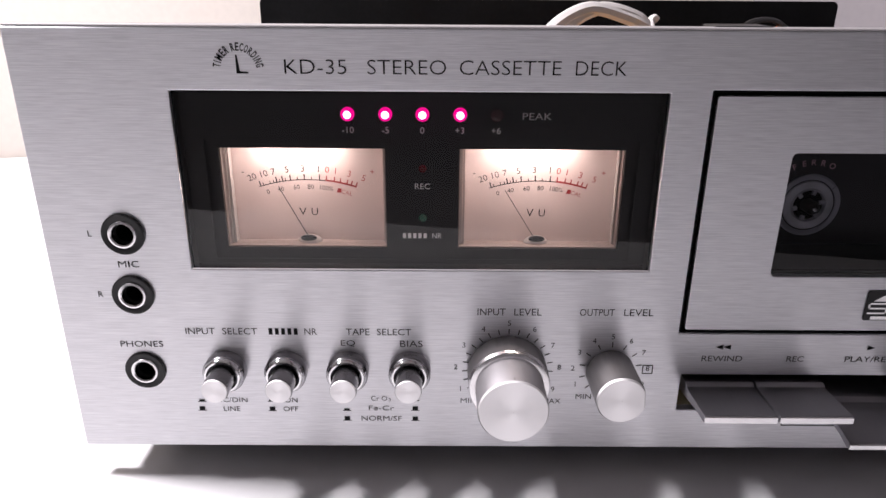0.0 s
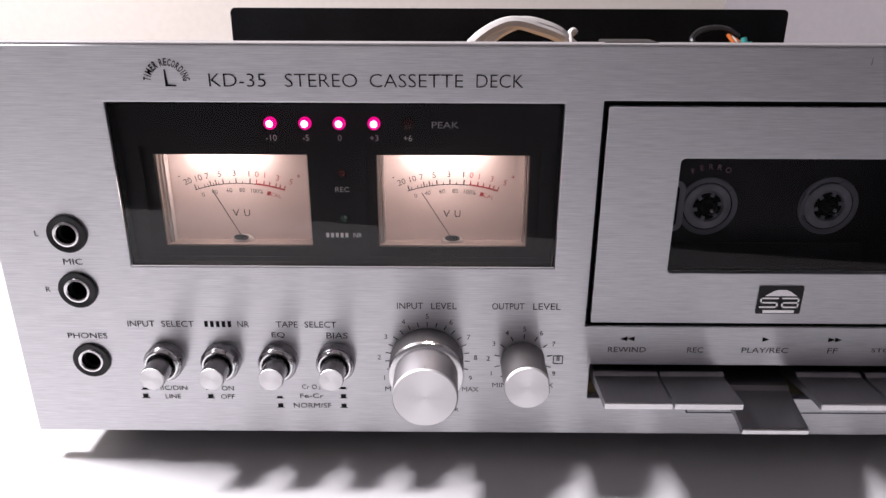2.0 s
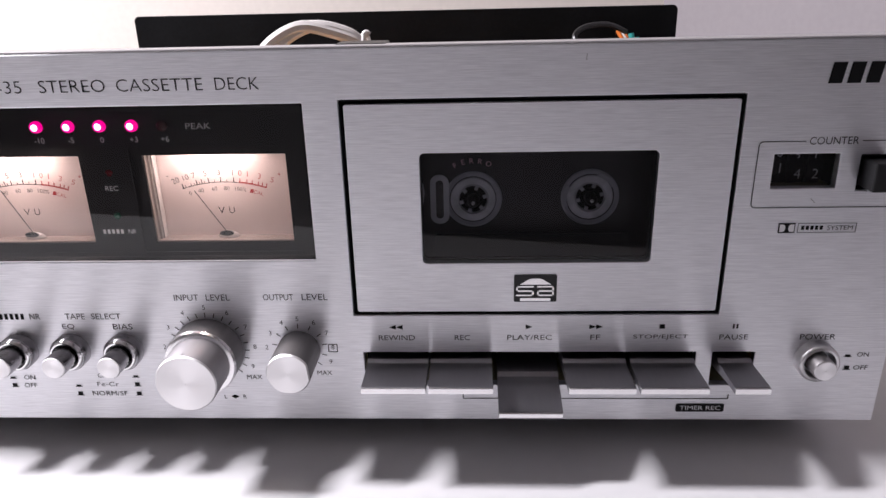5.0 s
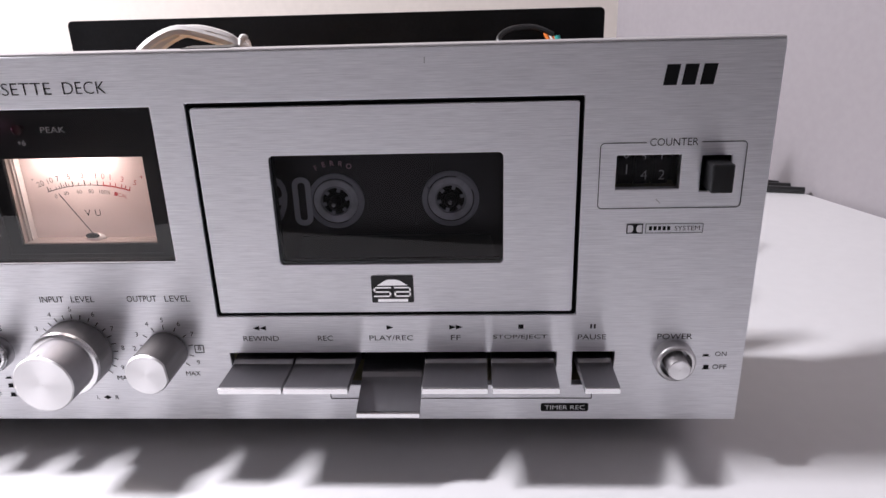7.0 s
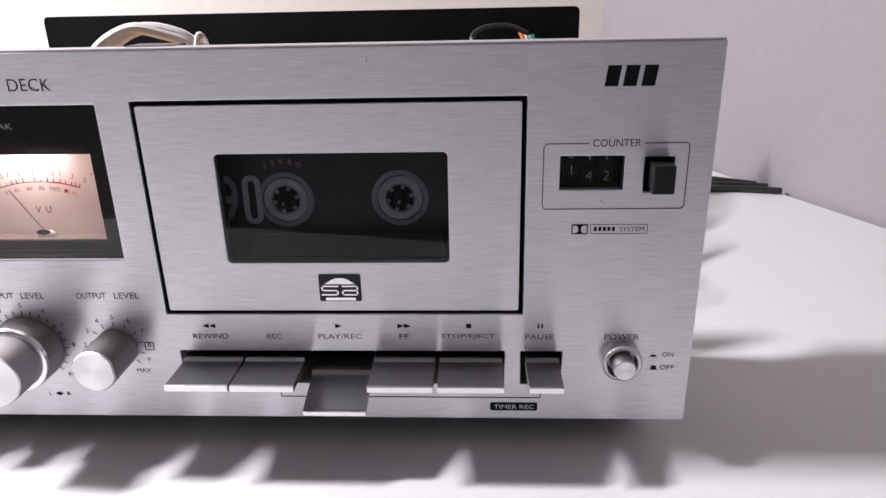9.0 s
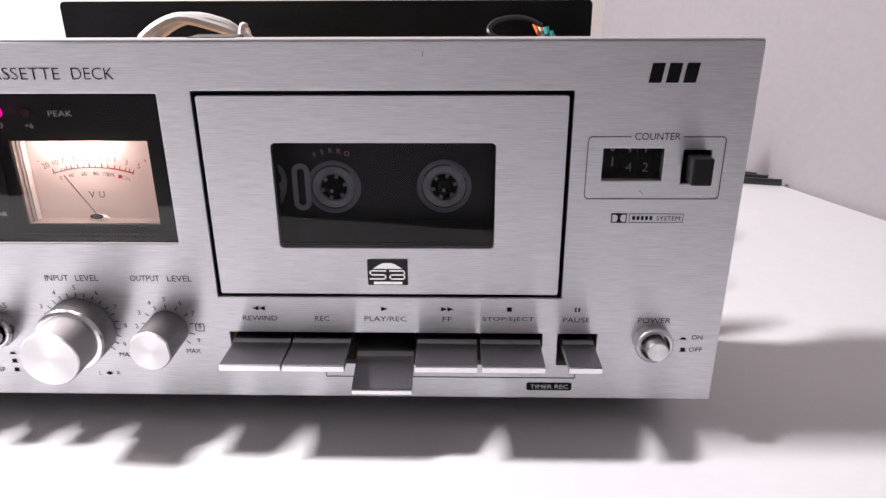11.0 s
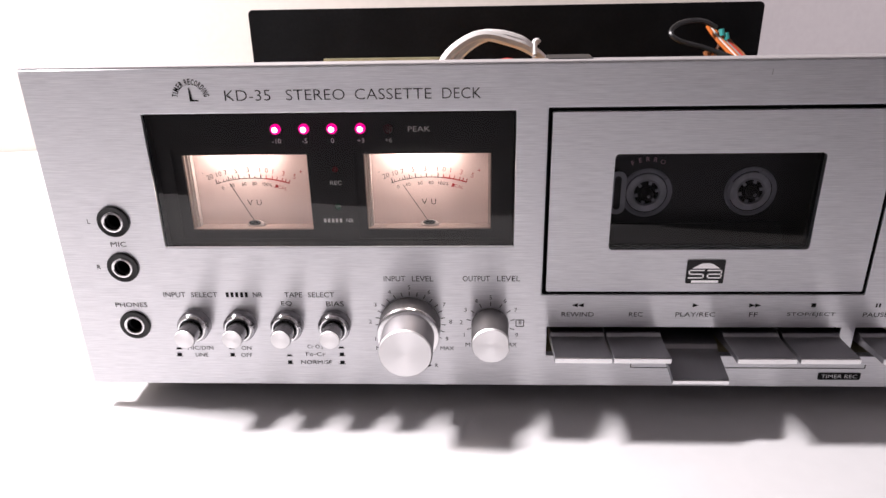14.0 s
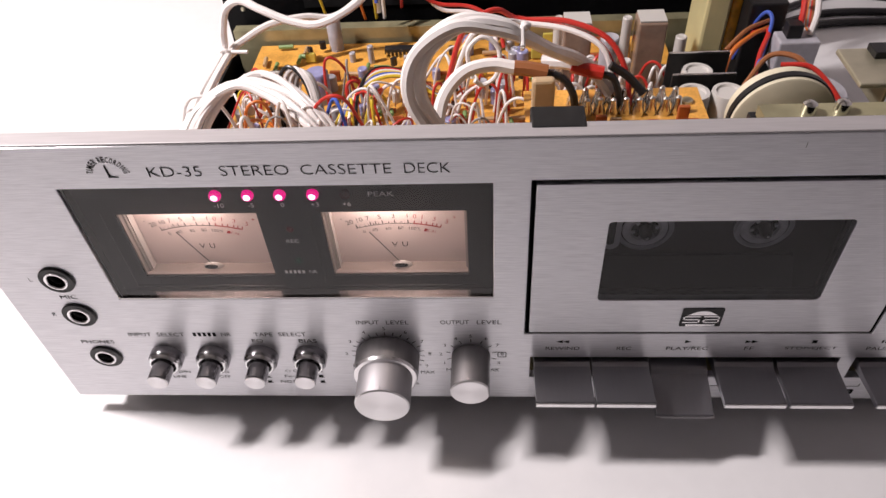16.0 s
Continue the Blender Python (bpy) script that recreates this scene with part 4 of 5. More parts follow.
wire([(-0.066, 0.290, 0.119), (-0.076, 0.286, 0.110), (-0.084, 0.290, 0.098), (-0.086, 0.297, 0.06)], 0.0014, "white")
wire([(-0.083, 0.288, 0.102), (-0.087, 0.284, 0.097), (-0.088, 0.28, 0.080)], 0.0013, "blue")
wire([(-0.074, 0.292, 0.105), (-0.070, 0.288, 0.098), (-0.071, 0.282, 0.075)], 0.0010, "red")
for x in (-0.078, -0.070, -0.064, -0.058):
    part("solder_joint", post(x, 0.2960, [(0.0020, 0.098), (0.0014, 0.1015), (0.0004, 0.103)], 10), SOLDER, deck, smooth=True)

# main circuit board
BZ = 0.050
board = part("circuit_board", box(-0.176, 0.112, 0.060, 0.279, BZ - 0.0016, BZ), BOARD, deck, "orange-brown circuit board full of parts")
part("board_rail", box(-0.196, 0.150, 0.2830, 0.2850, 0.0226, 0.060), ZINC_DULL, deck, "olive plated steel rail")
part("board_rail", box(-0.196, 0.150, 0.2852, 0.2920, 0.0580, 0.060), ZINC_DULL, deck, "olive plated steel rail")
rnd = random.Random(7)
BODY = {
    "tan": material("resistor_tan", (0.5, 0.33, 0.18), 0.4), "green": material("resistor_green", (0.2, 0.32, 0.12), 0.4),
    "dark": material("component_black", (0.02, 0.02, 0.022), 0.35), "rust": material("component_rust", (0.4, 0.1, 0.03), 0.35),
    "pale": material("component_pale", (0.6, 0.58, 0.55), 0.35), "lemon": material("component_lemon", (0.6, 0.5, 0.1), 0.4),
}


def resistor(x, y, turn, mat):
    c, s = math.cos(turn), math.sin(turn)
    e = [(x - 0.006 * c, y - 0.006 * s, BZ), (x - 0.0052 * c, y - 0.0052 * s, BZ + 0.0028), (x + 0.0052 * c, y + 0.0052 * s, BZ + 0.0028), (x + 0.006 * c, y + 0.006 * s, BZ)]
    return part("resistor", tube(e[1:3], 0.0014, step=1), mat, board, smooth=True)


def capacitor(x, y, r, h, mat):
    return part("capacitor", post(x, y, [(r, BZ), (r, BZ + h - 0.0006), (r - 0.0006, BZ + h), (r - 0.0012, BZ + h - 0.0004), (0.0002, BZ + h - 0.0004)], 18), mat, board, smooth=True)


def transistor(x, y, turn):
    c, s = math.cos(turn), math.sin(turn)
    pts = [(x + u * c - w * s, y + u * s + w * c) for u, w in ((-0.0022, -0.0012), (0.0022, -0.0012), (0.0022, 0.0006), (0.0010, 0.0016), (-0.0010, 0.0016), (-0.0022, 0.0006))]
    return part("transistor", prism(pts, BZ + 0.003, BZ + 0.0085), BODY["dark"], board)


taken = [(-0.117, 0.262), (-0.072, 0.262), (-0.08, 0.262), (-0.12, 0.205), (0.043, 0.215), (0.087, 0.217), (0.06, 0.19)]
for i in range(330):
    x, y = rnd.uniform(-0.168, 0.104), rnd.uniform(0.10, 0.272)
    if any(abs(x - a) < 0.011 and abs(y - b) < 0.011 for a, b in taken):
        continue
    pick = rnd.random()
    if pick < 0.42:
        resistor(x, y, rnd.choice((0, math.pi / 2)) + rnd.uniform(-0.1, 0.1), BODY[rnd.choice(("tan", "tan", "green", "rust"))])
    elif pick < 0.70:
        capacitor(x, y, rnd.uniform(0.0022, 0.0042), rnd.uniform(0.007, 0.014), rnd.choice((GREY_CAN, BLUE_CAN, BODY["pale"], GREY_CAN)))
    elif pick < 0.88:
        transistor(x, y, rnd.uniform(0, 6))
    else:
        bm = box(x - 0.0035, x + 0.0035, y - 0.0012, y + 0.0012, BZ + 0.001, BZ + 0.008)
        part("film_capacitor", bm, BODY[rnd.choice(("rust", "lemon", "pale"))], board, bevel=0.0006)
bm = post(-0.119, 0.272, [(0.0050, BZ), (0.0050, 0.0735), (0.0044, 0.0743), (0.0038, 0.0737), (0.0002, 0.0737)], 24)
part("capacitor", bm, GREY_CAN, board, "tall grey electrolytic capacitor", smooth=True)
part("capacitor", post(-0.120, 0.207, [(0.0075, BZ), (0.0075, 0.0700), (0.0066, 0.0712), (0.0002, 0.0708)], 24), BLUE_CAN, board, "blue-grey electrolytic capacitor", smooth=True)
ic = part("integrated_circuit", box(-0.083, -0.061, 0.2590, 0.2650, BZ + 0.002, BZ + 0.0058), BODY["dark"], board, "black integrated circuit", 0.0003)
for i in range(8):
    part("pin", box(-0.0818 + 0.00275 * i, -0.0810 + 0.00275 * i, 0.2575, 0.2588, BZ, BZ + 0.0042), SOLDER, ic)
for x, y, r, h in ((0.060, 0.194, 0.0055, 0.047), (0.033, 0.223, 0.0032, 0.045), (0.073, 0.215, 0.0030, 0.048), (0.104, 0.205, 0.0034, 0.040), (0.068, 0.180, 0.003, 0.040), (0.025, 0.19, 0.004, 0.035)):
    capacitor(x, y, r, h, GREY_CAN if r > 0.0035 else BODY["pale"])
for x in (0.043, 0.087):
    can = part("filter_can", box(x - 0.0085, x + 0.0085, 0.206, 0.222, BZ, 0.098), CLEAR_TAN, board, "brown film wrapped filter can", 0.0012)
    part("can_top", box(x - 0.0078, x + 0.0078, 0.2068, 0.2212, 0.0982, 0.0990), BODY["pale"], can, "dull metal top")

# upper terminal board behind the panel
TZ = 0.116
term = part("terminal_board", box(0.006, 0.088, 0.040, 0.110, TZ - 0.0016, TZ), BOARD, deck, "orange terminal board with solder pins")
for i in range(18):
    x, y = 0.028 + 0.0058 * (i % 9), 0.090 + 0.008 * (i // 9) - 0.0008 * (i % 2)
    part("terminal_pin", post(x, y, [(0.0029, TZ), (0.0026, TZ + 0.003), (0.0017, TZ + 0.0055), (0.0014, TZ + 0.008), (0.0005, TZ + 0.0088)], 12), SOLDER, term, smooth=True)
part("screw", post(0.081, 0.098, [(0.0028, TZ), (0.0026, TZ + 0.0012), (0.0012, TZ + 0.0018)], 16), ZINC, term, smooth=True)
part("film_capacitor", box(0.008, 0.018, 0.080, 0.085, TZ, 0.140), TAN, term, "tan block capacitor", 0.0015)
part("connector", box(0.0030, 0.0210, 0.0045, 0.0165, 0.1650, 0.1706), BLACK, deck, "black plastic block at the panel's edge", 0.0006)
for i in range(22):
    x, y = rnd.uniform(0.01, 0.085), rnd.uniform(0.06, 0.108)
    if 0.082 < y < 0.103:
        continue
    bm = box(x - 0.0025, x + 0.0025, y - 0.001, y + 0.001, TZ + 0.0008, TZ + rnd.uniform(0.004, 0.009))
    part("film_capacitor", bm, BODY[rnd.choice(("rust", "rust", "tan", "dark"))], term, bevel=0.0004)

# relay housing: black U-shaped bracket with pale round caps
bm = box(0.0855, 0.1185, 0.1440, 0.1455, 0.060, 0.1010)
box(0.0875, 0.1205, 0.1660, 0.1675, 0.060, 0.1010, bm)
box(0.0855, 0.1200, 0.1456, 0.1659, 0.0615, 0.0640, bm)
hous = part("motor_bracket", bm, BLACK, deck, "black bracket with bright cut edges", 0.0004)
part("cut_edge", box(0.0858, 0.1182, 0.1442, 0.1453, 0.1011, 0.1016), EDGE, hous)
part("cut_edge", box(0.0878, 0.1202, 0.1662, 0.1673, 0.1011, 0.1016), EDGE, hous)
for x, y, h in ((0.1010, 0.154, 0.0980), (0.0925, 0.126, 0.1030), (0.1095, 0.126, 0.1030)):
    part("cap", post(x, y, [(0.0082, 0.0642), (0.0082, h - 0.002), (0.0078, h), (0.0060, h), (0.0056, h - 0.0012), (0.0002, h - 0.0010)], 28), BODY["pale"], hous, "pale round cap", smooth=True)
part("bearing", box(0.086, 0.118, 0.1195, 0.1365, 0.0600, 0.0641), BLACK, hous)

# transformer wrapped in yellow film
tr = part("transformer", box(0.119, 0.134, 0.218, 0.252, 0.0226, 0.1220), material("yellow_film", (0.62, 0.56, 0.30), 0.3, 0.0, (40, 0.85, 1.1)), deck, "transformer wrapped in pale yellow film", 0.002)
part("winding", box(0.1342, 0.1405, 0.220, 0.250, 0.040, 0.1205), material("amber_tape", (0.85, 0.45, 0.05), 0.18, 0.0, (130, 0.6, 1.4), bump=0.4), tr, "amber tape edge", 0.001)
part("core", box(0.1407, 0.162, 0.206, 0.270, 0.0226, 0.108), BLACK, tr, "black laminated core", 0.001)

# flywheel, bracket and motor of the drive
fly = part("flywheel", lathe(0.1180, 0.1165, [(0.0205, -0.0110), (0.0220, -0.0105), (0.0220, -0.0005), (0.0212, 0.0), (0.0060, 0.0), (0.0056, 0.0030), (0.0002, 0.0030)], 56, y=0.0790), CREAM, deck, "cream flywheel with a dark drive belt", smooth=True)
part("drive_belt", lathe(0.1180, 0.1165, [(0.0221, -0.0062), (0.0227, -0.0058), (0.0227, -0.0026), (0.0221, -0.0022)], 56, cap=False, y=0.0790), BLACK, fly, smooth=True)
part("drive_spindle", lathe(0.1180, 0.1165, [(0.0040, -0.0030), (0.0040, 0.0240)], 20, y=0.0790), ZINC_DULL, deck)
part("drive_plate", box(0.0890, 0.1480, 0.0450, 0.0490, 0.0230, 0.1440), BLACK, deck, "", 0.0005)
bm = box(0.1290, 0.192, 0.052, 0.078, 0.1510, 0.1532)
box(0.1430, 0.1445, 0.058, 0.078, 0.136, 0.1509, bm)
box(0.1446, 0.192, 0.0765, 0.078, 0.136, 0.1509, bm)
box(0.1905, 0.192, 0.058, 0.0764, 0.136, 0.1509, bm)
brk = part("drive_bracket", bm, ZINC, deck, "plated steel drive bracket", 0.0006)
part("bracket_cover", box(0.140, 0.191, 0.0690, 0.0770, 0.1533, 0.1562), BLACK, brk, "black cover plate", 0.0004)
# Unseen pillar, tapered to shape the shadow right of the deck.
pillar = box(0.185, 0.198, 0.058, 0.077, 0.0227, 0.1119)
for v in pillar.verts:
    if v.co.y > 0.07 and v.co.z > 0.1:
        v.co.y = 0.067
part("bracket_pillar", pillar, ZINC_DULL, deck)
for x in (0.1560, 0.1730):
    part("screw", post(x, 0.0690, [(0.0026, 0.1533), (0.0026, 0.1566), (0.0018, 0.1574), (0.0004, 0.1574)], 16), ZINC, brk, smooth=True)
for x, y in ((0.118, 0.0385), (0.143, 0.0385), (0.106, 0.038)):
    part("screw", post(x, y, [(0.0028, 0.1506), (0.0026, 0.1545), (0.0012, 0.1555)], 14), SOLDER, deck, smooth=True)
# Two unseen blocks added to close light gaps in the deck's right-hand shadow.
part("drive_shadow_block", box(0.150, 0.184, 0.0332, 0.0618, 0.0230, 0.1455), ZINC_DULL, deck)
part("side_shadow_block", box(0.1985, 0.2025, 0.0101, 0.0330, 0.0230, 0.150), ZINC_DULL, deck)
part("drive_shelf", box(0.090, 0.198, 0.0332, 0.0440, 0.1460, 0.1505), ZINC_DULL, deck)
part("motor", post(0.168, 0.160, [(0.019, 0.0227), (0.019, 0.078), (0.0175, 0.0800), (0.006, 0.0800), (0.006, 0.084), (0.001, 0.084)], 32), GREY_CAN, deck, "grey drive motor", smooth=True)
part("switch", box(0.150, 0.172, 0.176, 0.190, 0.0805, 0.100), GREY_CAN, deck, "grey mains switch", 0.001)
part("switch_cap", box(0.154, 0.162, 0.180, 0.188, 0.1002, 0.108), BLACK, deck, "", 0.0006)
part("switch_foot", box(0.152, 0.170, 0.178, 0.188, 0.0226, 0.0803), BLACK, deck)
part("lid_stop", box(0.142, 0.150, 0.110, 0.150, 0.0226, 0.0780), BLACK, deck)

# wiring
for dx, dy, r in ((0, 0, 0.0027), (0.0050, 0.002, 0.0026), (0.002, 0.0060, 0.0024)):
    wire([(-0.024 + dx, 0.056 + dy, 0.095), (-0.030 + dx, 0.057 + dy, 0.120), (-0.043 + dx, 0.060 + dy, 0.145), (-0.040 + dx, 0.064 + dy, 0.1625), (-0.025 + dx, 0.068 + dy, 0.1724), (-0.010 + dx, 0.071 + dy, 0.1700), (0.003, 0.0745 + dy * 0.5, 0.1640), (0.014, 0.086 + dy * 0.3, 0.152), (0.028, 0.098, 0.139 + 0.3 * dx), (0.038, 0.100 + dy, 0.130), (0.045, 0.097, 0.122)], r, "white", "thick white screened cable")
wire([(-0.034, 0.070, 0.118), (-0.031, 0.080, 0.132), (-0.022, 0.088, 0.140), (-0.010, 0.091, 0.142), (0.001, 0.0905, 0.1405)], 0.0031, "white", "thick white screened cable")
wire([(0.0005, 0.0905, 0.1406), (0.008, 0.090, 0.1400), (0.015, 0.089, 0.1388)], 0.0033, "brown", "brown sleeve")
wire([(0.015, 0.089, 0.1385), (0.022, 0.088, 0.136), (0.027, 0.086, 0.128), (0.028, 0.085, 0.115)], 0.0018, "black")
wire([(0.0135, 0.102, 0.1365), (0.022, 0.100, 0.1370), (0.027, 0.099, 0.1365)], 0.0030, "white", "white sleeve")
wire([(0.0265, 0.0985, 0.1360), (0.034, 0.097, 0.1345), (0.0405, 0.096, 0.1335)], 0.0031, "red", "red sleeve")
wire([(0.040, 0.096, 0.133), (0.046, 0.095, 0.130), (0.050, 0.093, 0.115)], 0.0017, "black")
wire([(0.044, 0.100, 0.135), (0.052, 0.099, 0.130), (0.060, 0.097, 0.122)], 0.0020, "black")
wire([(-0.030, 0.105, 0.125), (-0.022, 0.112, 0.147), (-0.008, 0.118, 0.1540), (0.004, 0.121, 0.1475), (0.025, 0.115, 0.1490), (0.043, 0.107, 0.1440), (0.052, 0.100, 0.130), (0.054, 0.096, 0.115)], 0.0013, "red")
wire([(-0.028, 0.103, 0.125), (-0.018, 0.110, 0.146), (-0.004, 0.115, 0.1495), (0.006, 0.119, 0.1465), (0.027, 0.112, 0.146), (0.042, 0.104, 0.139), (0.047, 0.097, 0.116)], 0.0013, "white")
wire([(0.003, 0.1225, 0.1475), (0.022, 0.1195, 0.1445), (0.038, 0.112, 0.141), (0.046, 0.104, 0.132), (0.046, 0.098, 0.116)], 0.0011, "red")
wire([(0.003, 0.0695, 0.1630), (0.003, 0.0750, 0.1685), (0.004, 0.0810, 0.1665), (0.004, 0.0815, 0.1605), (0.003, 0.0755, 0.1585), (0.003, 0.0695, 0.1630)], 0.0010, "white", "clear cable tie", "cable_tie")
wire([(0.0030, 0.0745, 0.1675), (0.0040, 0.0748, 0.1690), (0.0052, 0.0750, 0.1680)], 0.0016, "white", "", "cable_tie")
wire([(-0.018, 0.100, 0.130), (-0.020, 0.103, 0.142), (-0.013, 0.105, 0.148), (-0.006, 0.104, 0.142), (-0.007, 0.101, 0.131), (-0.013, 0.099, 0.127), (-0.017, 0.098, 0.130)], 0.0011, "white", "small white wire loop")
wire([(-0.027, 0.108, 0.128), (-0.022, 0.112, 0.138), (-0.017, 0.116, 0.142)], 0.0017, "yellow")
wire([(-0.024, 0.115, 0.135), (-0.014, 0.120, 0.145), (0.000, 0.121, 0.143)], 0.0014, "orange")
# cables along the chassis side
side = [(-0.175, 0.095, 0.062), (-0.183, 0.130, 0.072), (-0.186, 0.172, 0.075), (-0.183, 0.222, 0.077)]
wire([*side, (-0.179, 0.224, 0.092), (-0.172, 0.221, 0.108), (-0.160, 0.216, 0.1155), (-0.147, 0.210, 0.1125), (-0.129, 0.205, 0.1070), (-0.111, 0.202, 0.1060), (-0.092, 0.208, 0.1125), (-0.080, 0.222, 0.118), (-0.074, 0.255, 0.112), (-0.074, 0.290, 0.100)], 0.0025, "white", "thick white screened cable")
wire([*[(x + 0.005, y, z) for x, y, z in side], (-0.171, 0.236, 0.079), (-0.155, 0.246, 0.084), (-0.134, 0.256, 0.0835), (-0.117, 0.261, 0.080), (-0.102, 0.263, 0.087), (-0.088, 0.275, 0.096), (-0.076, 0.296, 0.099)], 0.0025, "white", "thick white screened cable")
wire([(-0.1865, 0.222, 0.077), (-0.180, 0.219, 0.0812), (-0.1745, 0.222, 0.077), (-0.180, 0.224, 0.0732), (-0.1865, 0.222, 0.077)], 0.0008, "white", "", "cable_tie")
wire([(-0.176, 0.2205, 0.0790), (-0.165, 0.2190, 0.0795)], 0.0012, "white", "", "cable_tie")
for k in range(6):
    o = 0.0032 * (k - 2.5)
    j = [rnd.uniform(-0.003, 0.003) for _ in range(8)]
    wire([(-0.180 + o, 0.100, 0.060), (-0.176 + 0.8 * o, 0.140 + j[0], 0.080 + j[1]), (-0.156 + 0.4 * o + j[2], 0.163 + 0.8 * o + j[3], 0.092 + 0.5 * j[4]), (-0.132 + 0.3 * o + j[5], 0.160 + 0.9 * o, 0.091 + j[6]), (-0.112 + 0.2 * o, 0.146 + o + j[7], 0.084), (-0.100 + j[0], 0.134 + o, 0.070 + j[2]), (-0.098 + 0.4 * o, 0.125, 0.054)], 0.0021, "white", "white wire bundle")
for k in range(4):
    o = 0.0035 * k
    wire([(-0.137 + o, 0.170, 0.054), (-0.135 + o, 0.176, 0.082), (-0.127 + 0.8 * o, 0.176, 0.0935 - 0.4 * o), (-0.117 + 0.5 * o, 0.170, 0.084), (-0.112 + 0.4 * o, 0.160, 0.054)], 0.0017 if k else 0.0012, ("black", "white", "white", "grey")[k])
for k, c in enumerate(("yellow", "white", "blue", "yellow", "white", "red", "black")):
    o = 0.0028 * k
    wire([(-0.106 + o, 0.150, 0.055), (-0.098 + 0.5 * o, 0.172 + 0.4 * o, 0.066 + 0.3 * o), (-0.080, 0.190 + 0.5 * o, 0.074 + 0.2 * o), (-0.060, 0.194 + 0.5 * o, 0.073 - 0.1 * o), (-0.040 - 0.4 * o, 0.186 + 0.8 * o, 0.062)], 0.0011, c)
hues = ("red", "white", "yellow", "white", "white", "grey", "white", "orange", "red", "white", "blue", "white")
for k in range(110):
    x, y = rnd.uniform(-0.165, -0.02), rnd.uniform(0.105, 0.20)
    a, l = rnd.uniform(0, 6.28), rnd.uniform(0.014, 0.042)
    h = rnd.uniform(0.056, 0.088)
    wire([(x, y, BZ), (x + 0.25 * l * math.cos(a), y + 0.2 * l * math.sin(a), h), (x + 0.7 * l * math.cos(a), y + 0.5 * l * math.sin(a), h + rnd.uniform(-0.006, 0.008)), (x + l * math.cos(a + 0.4), y + 0.7 * l * math.sin(a + 0.4), BZ + 0.002)], rnd.uniform(0.0006, 0.0011), hues[k % len(hues)])
for k in range(30):
    x, y = rnd.uniform(-0.02, 0.1), rnd.uniform(0.15, 0.20)
    a, l = rnd.uniform(0, 6.28), rnd.uniform(0.015, 0.03)
    wire([(x, y, BZ), (x + 0.3 * l * math.cos(a), y + 0.3 * l * math.sin(a), 0.08), (x + 0.7 * l * math.cos(a), y + 0.7 * l * math.sin(a), 0.078), (x + l * math.cos(a), y + l * math.sin(a), BZ + 0.002)], 0.0009, hues[(3 * k) % len(hues)])
wire([(-0.062, 0.292, 0.100), (-0.058, 0.285, 0.085), (-0.045, 0.280, 0.078), (-0.022, 0.276, 0.077), (-0.005, 0.262, 0.072), (0.0, 0.25, 0.06)], 0.0014, "red")
wire([(-0.058, 0.292, 0.100), (-0.053, 0.285, 0.083), (-0.042, 0.279, 0.074), (-0.020, 0.275, 0.073), (-0.008, 0.26, 0.068), (-0.004, 0.248, 0.06)], 0.0015, "white")
# switch leads at the rear right
wire([(0.165, 0.306, 0.150), (0.150, 0.297, 0.156), (0.132, 0.289, 0.155), (0.124, 0.283, 0.149), (0.131, 0.279, 0.143), (0.155, 0.280, 0.136), (0.178, 0.265, 0.126), (0.190, 0.245, 0.105), (0.188, 0.225, 0.085)], 0.0020, "black", "black looped lead")
for k, c in enumerate(("orange", "white", "orange", "grey", "red", "brown")):
    o = 0.003 * k
    wire([(0.160 + o, 0.312, 0.150 - 0.5 * o), (0.164 + o, 0.300, 0.142 - 0.4 * o), (0.172 + 0.6 * o, 0.286, 0.132), (0.182 + 0.3 * o, 0.268, 0.120), (0.186 + 0.3 * o, 0.245, 0.098), (0.176, 0.215 - o, 0.090), (0.165 + 0.4 * o, 0.19, 0.1)], 0.0014, c)
for x, z in ((0.168, 0.149), (0.171, 0.141), (0.161, 0.118), (0.166, 0.112), (0.160, 0.108), (0.172, 0.146)):
    part("bead", tube([(x, 0.302, z), (x + 0.001, 0.301, z - 0.005)], 0.0021, step=1), WIRE["teal"], deck, smooth=True)
wire([(0.172, 0.303, 0.146), (0.166, 0.300, 0.134), (0.164, 0.299, 0.118), (0.166, 0.298, 0.104), (0.172, 0.290, 0.090)], 0.0013, "brown")
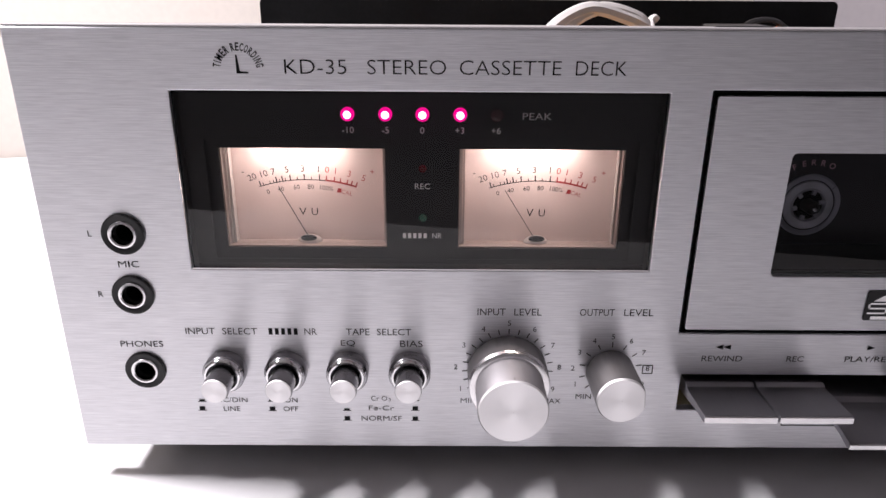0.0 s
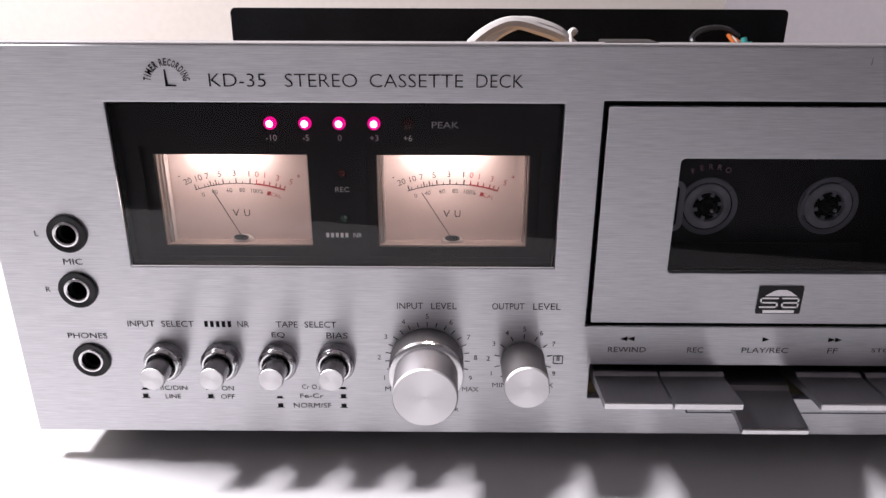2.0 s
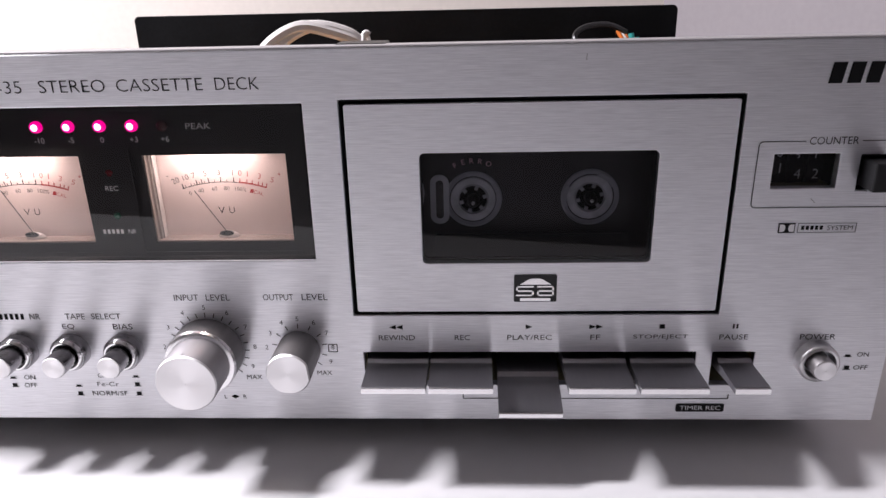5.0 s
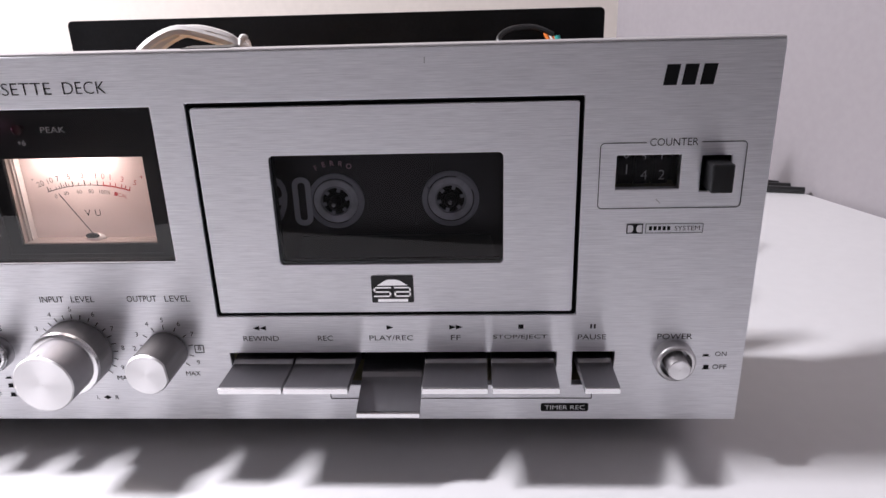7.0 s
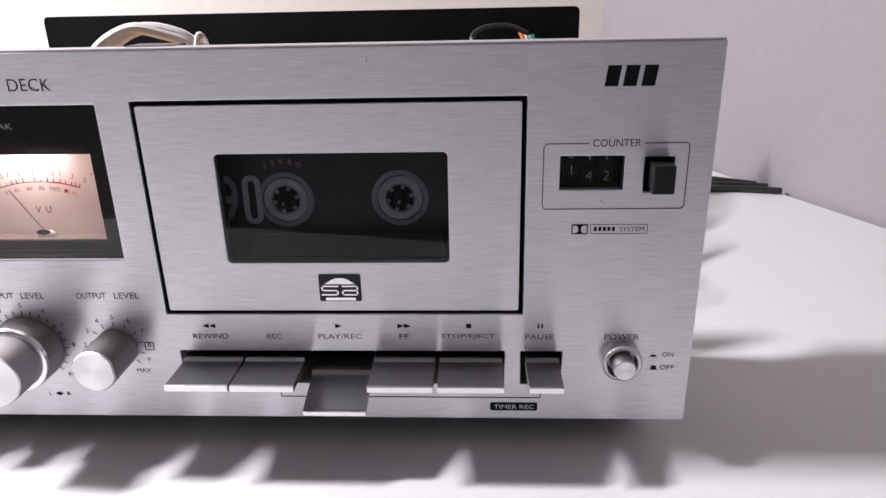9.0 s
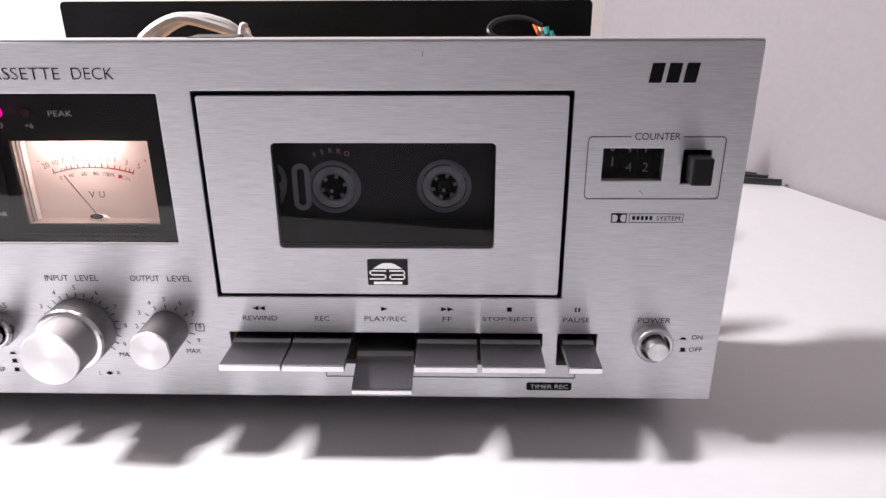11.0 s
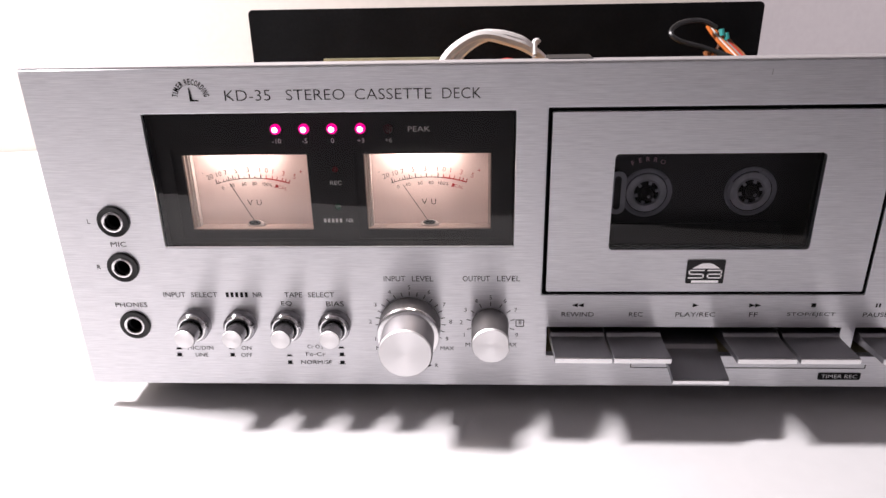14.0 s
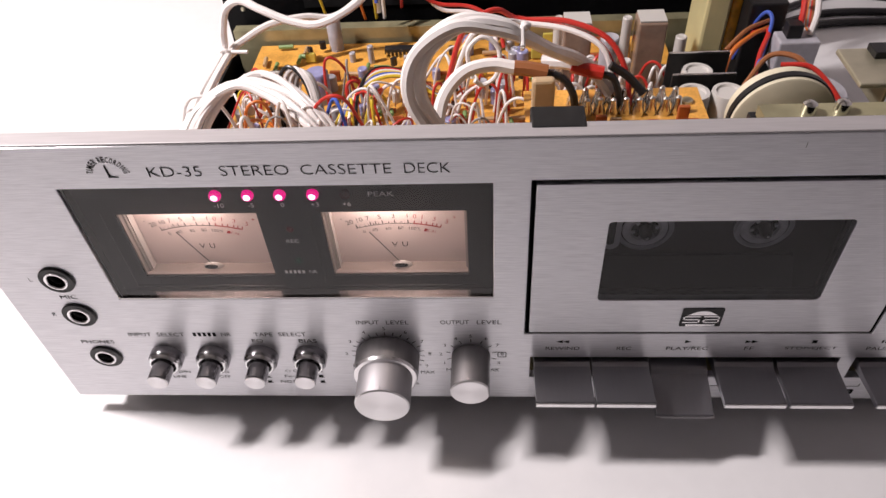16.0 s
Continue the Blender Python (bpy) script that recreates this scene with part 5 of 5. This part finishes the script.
wire([(0.170, 0.303, 0.140), (0.162, 0.300, 0.126), (0.161, 0.299, 0.106), (0.166, 0.292, 0.090)], 0.0010, "orange")
wire([(0.158, 0.303, 0.132), (0.160, 0.301, 0.128)], 0.0024, "brown")
wire([(0.1395, 0.212, 0.07), (0.1465, 0.204, 0.102), (0.150, 0.196, 0.104), (0.146, 0.186, 0.090), (0.139, 0.172, 0.086), (0.133, 0.164, 0.07)], 0.0011, "blue")
wire([(0.145, 0.206, 0.09), (0.149, 0.194, 0.098), (0.143, 0.182, 0.090), (0.139, 0.170, 0.078)], 0.0014, "red")
wire([(0.150, 0.198, 0.098), (0.138, 0.190, 0.097), (0.126, 0.181, 0.090), (0.122, 0.172, 0.07)], 0.0014, "orange")
wire([(0.150, 0.200, 0.101), (0.136, 0.192, 0.100), (0.124, 0.184, 0.092)], 0.0013, "brown")
wire([(0.161, 0.184, 0.100), (0.163, 0.190, 0.112), (0.166, 0.205, 0.120), (0.172, 0.225, 0.105)], 0.0017, "red")
wire([(0.168, 0.184, 0.100), (0.171, 0.190, 0.110), (0.174, 0.205, 0.116), (0.178, 0.225, 0.100)], 0.0017, "white")
wire([(0.126, 0.150, 0.090), (0.138, 0.158, 0.103), (0.150, 0.150, 0.106), (0.156, 0.140, 0.098)], 0.0015, "brown")
wire([(0.140, 0.146, 0.105), (0.153, 0.142, 0.106), (0.162, 0.134, 0.100), (0.17, 0.125, 0.09)], 0.0013, "red")

# ---- leads lying on the table behind the deck ----
def lead(points, r):
    ob = part("power_lead", tube(points, r), WIRE["black"], smooth=True)
    return tagged(ob, "black lead lying on the white table by the wall", "cable", "black leads on the table")


H = TOP + 0.003
lead([(0.215, 0.345, H), (0.262, 0.362, H), (0.310, 0.364, H), (0.350, 0.366, H), (0.392, 0.357, H)], 0.003)
lead([(0.215, 0.358, H), (0.270, 0.380, H), (0.330, 0.378, H), (0.362, 0.376, H), (0.385, 0.370, H)], 0.003)
lead([(0.215, 0.375, H), (0.280, 0.410, H), (0.325, 0.405, H), (0.352, 0.392, H), (0.378, 0.378, H)], 0.003)
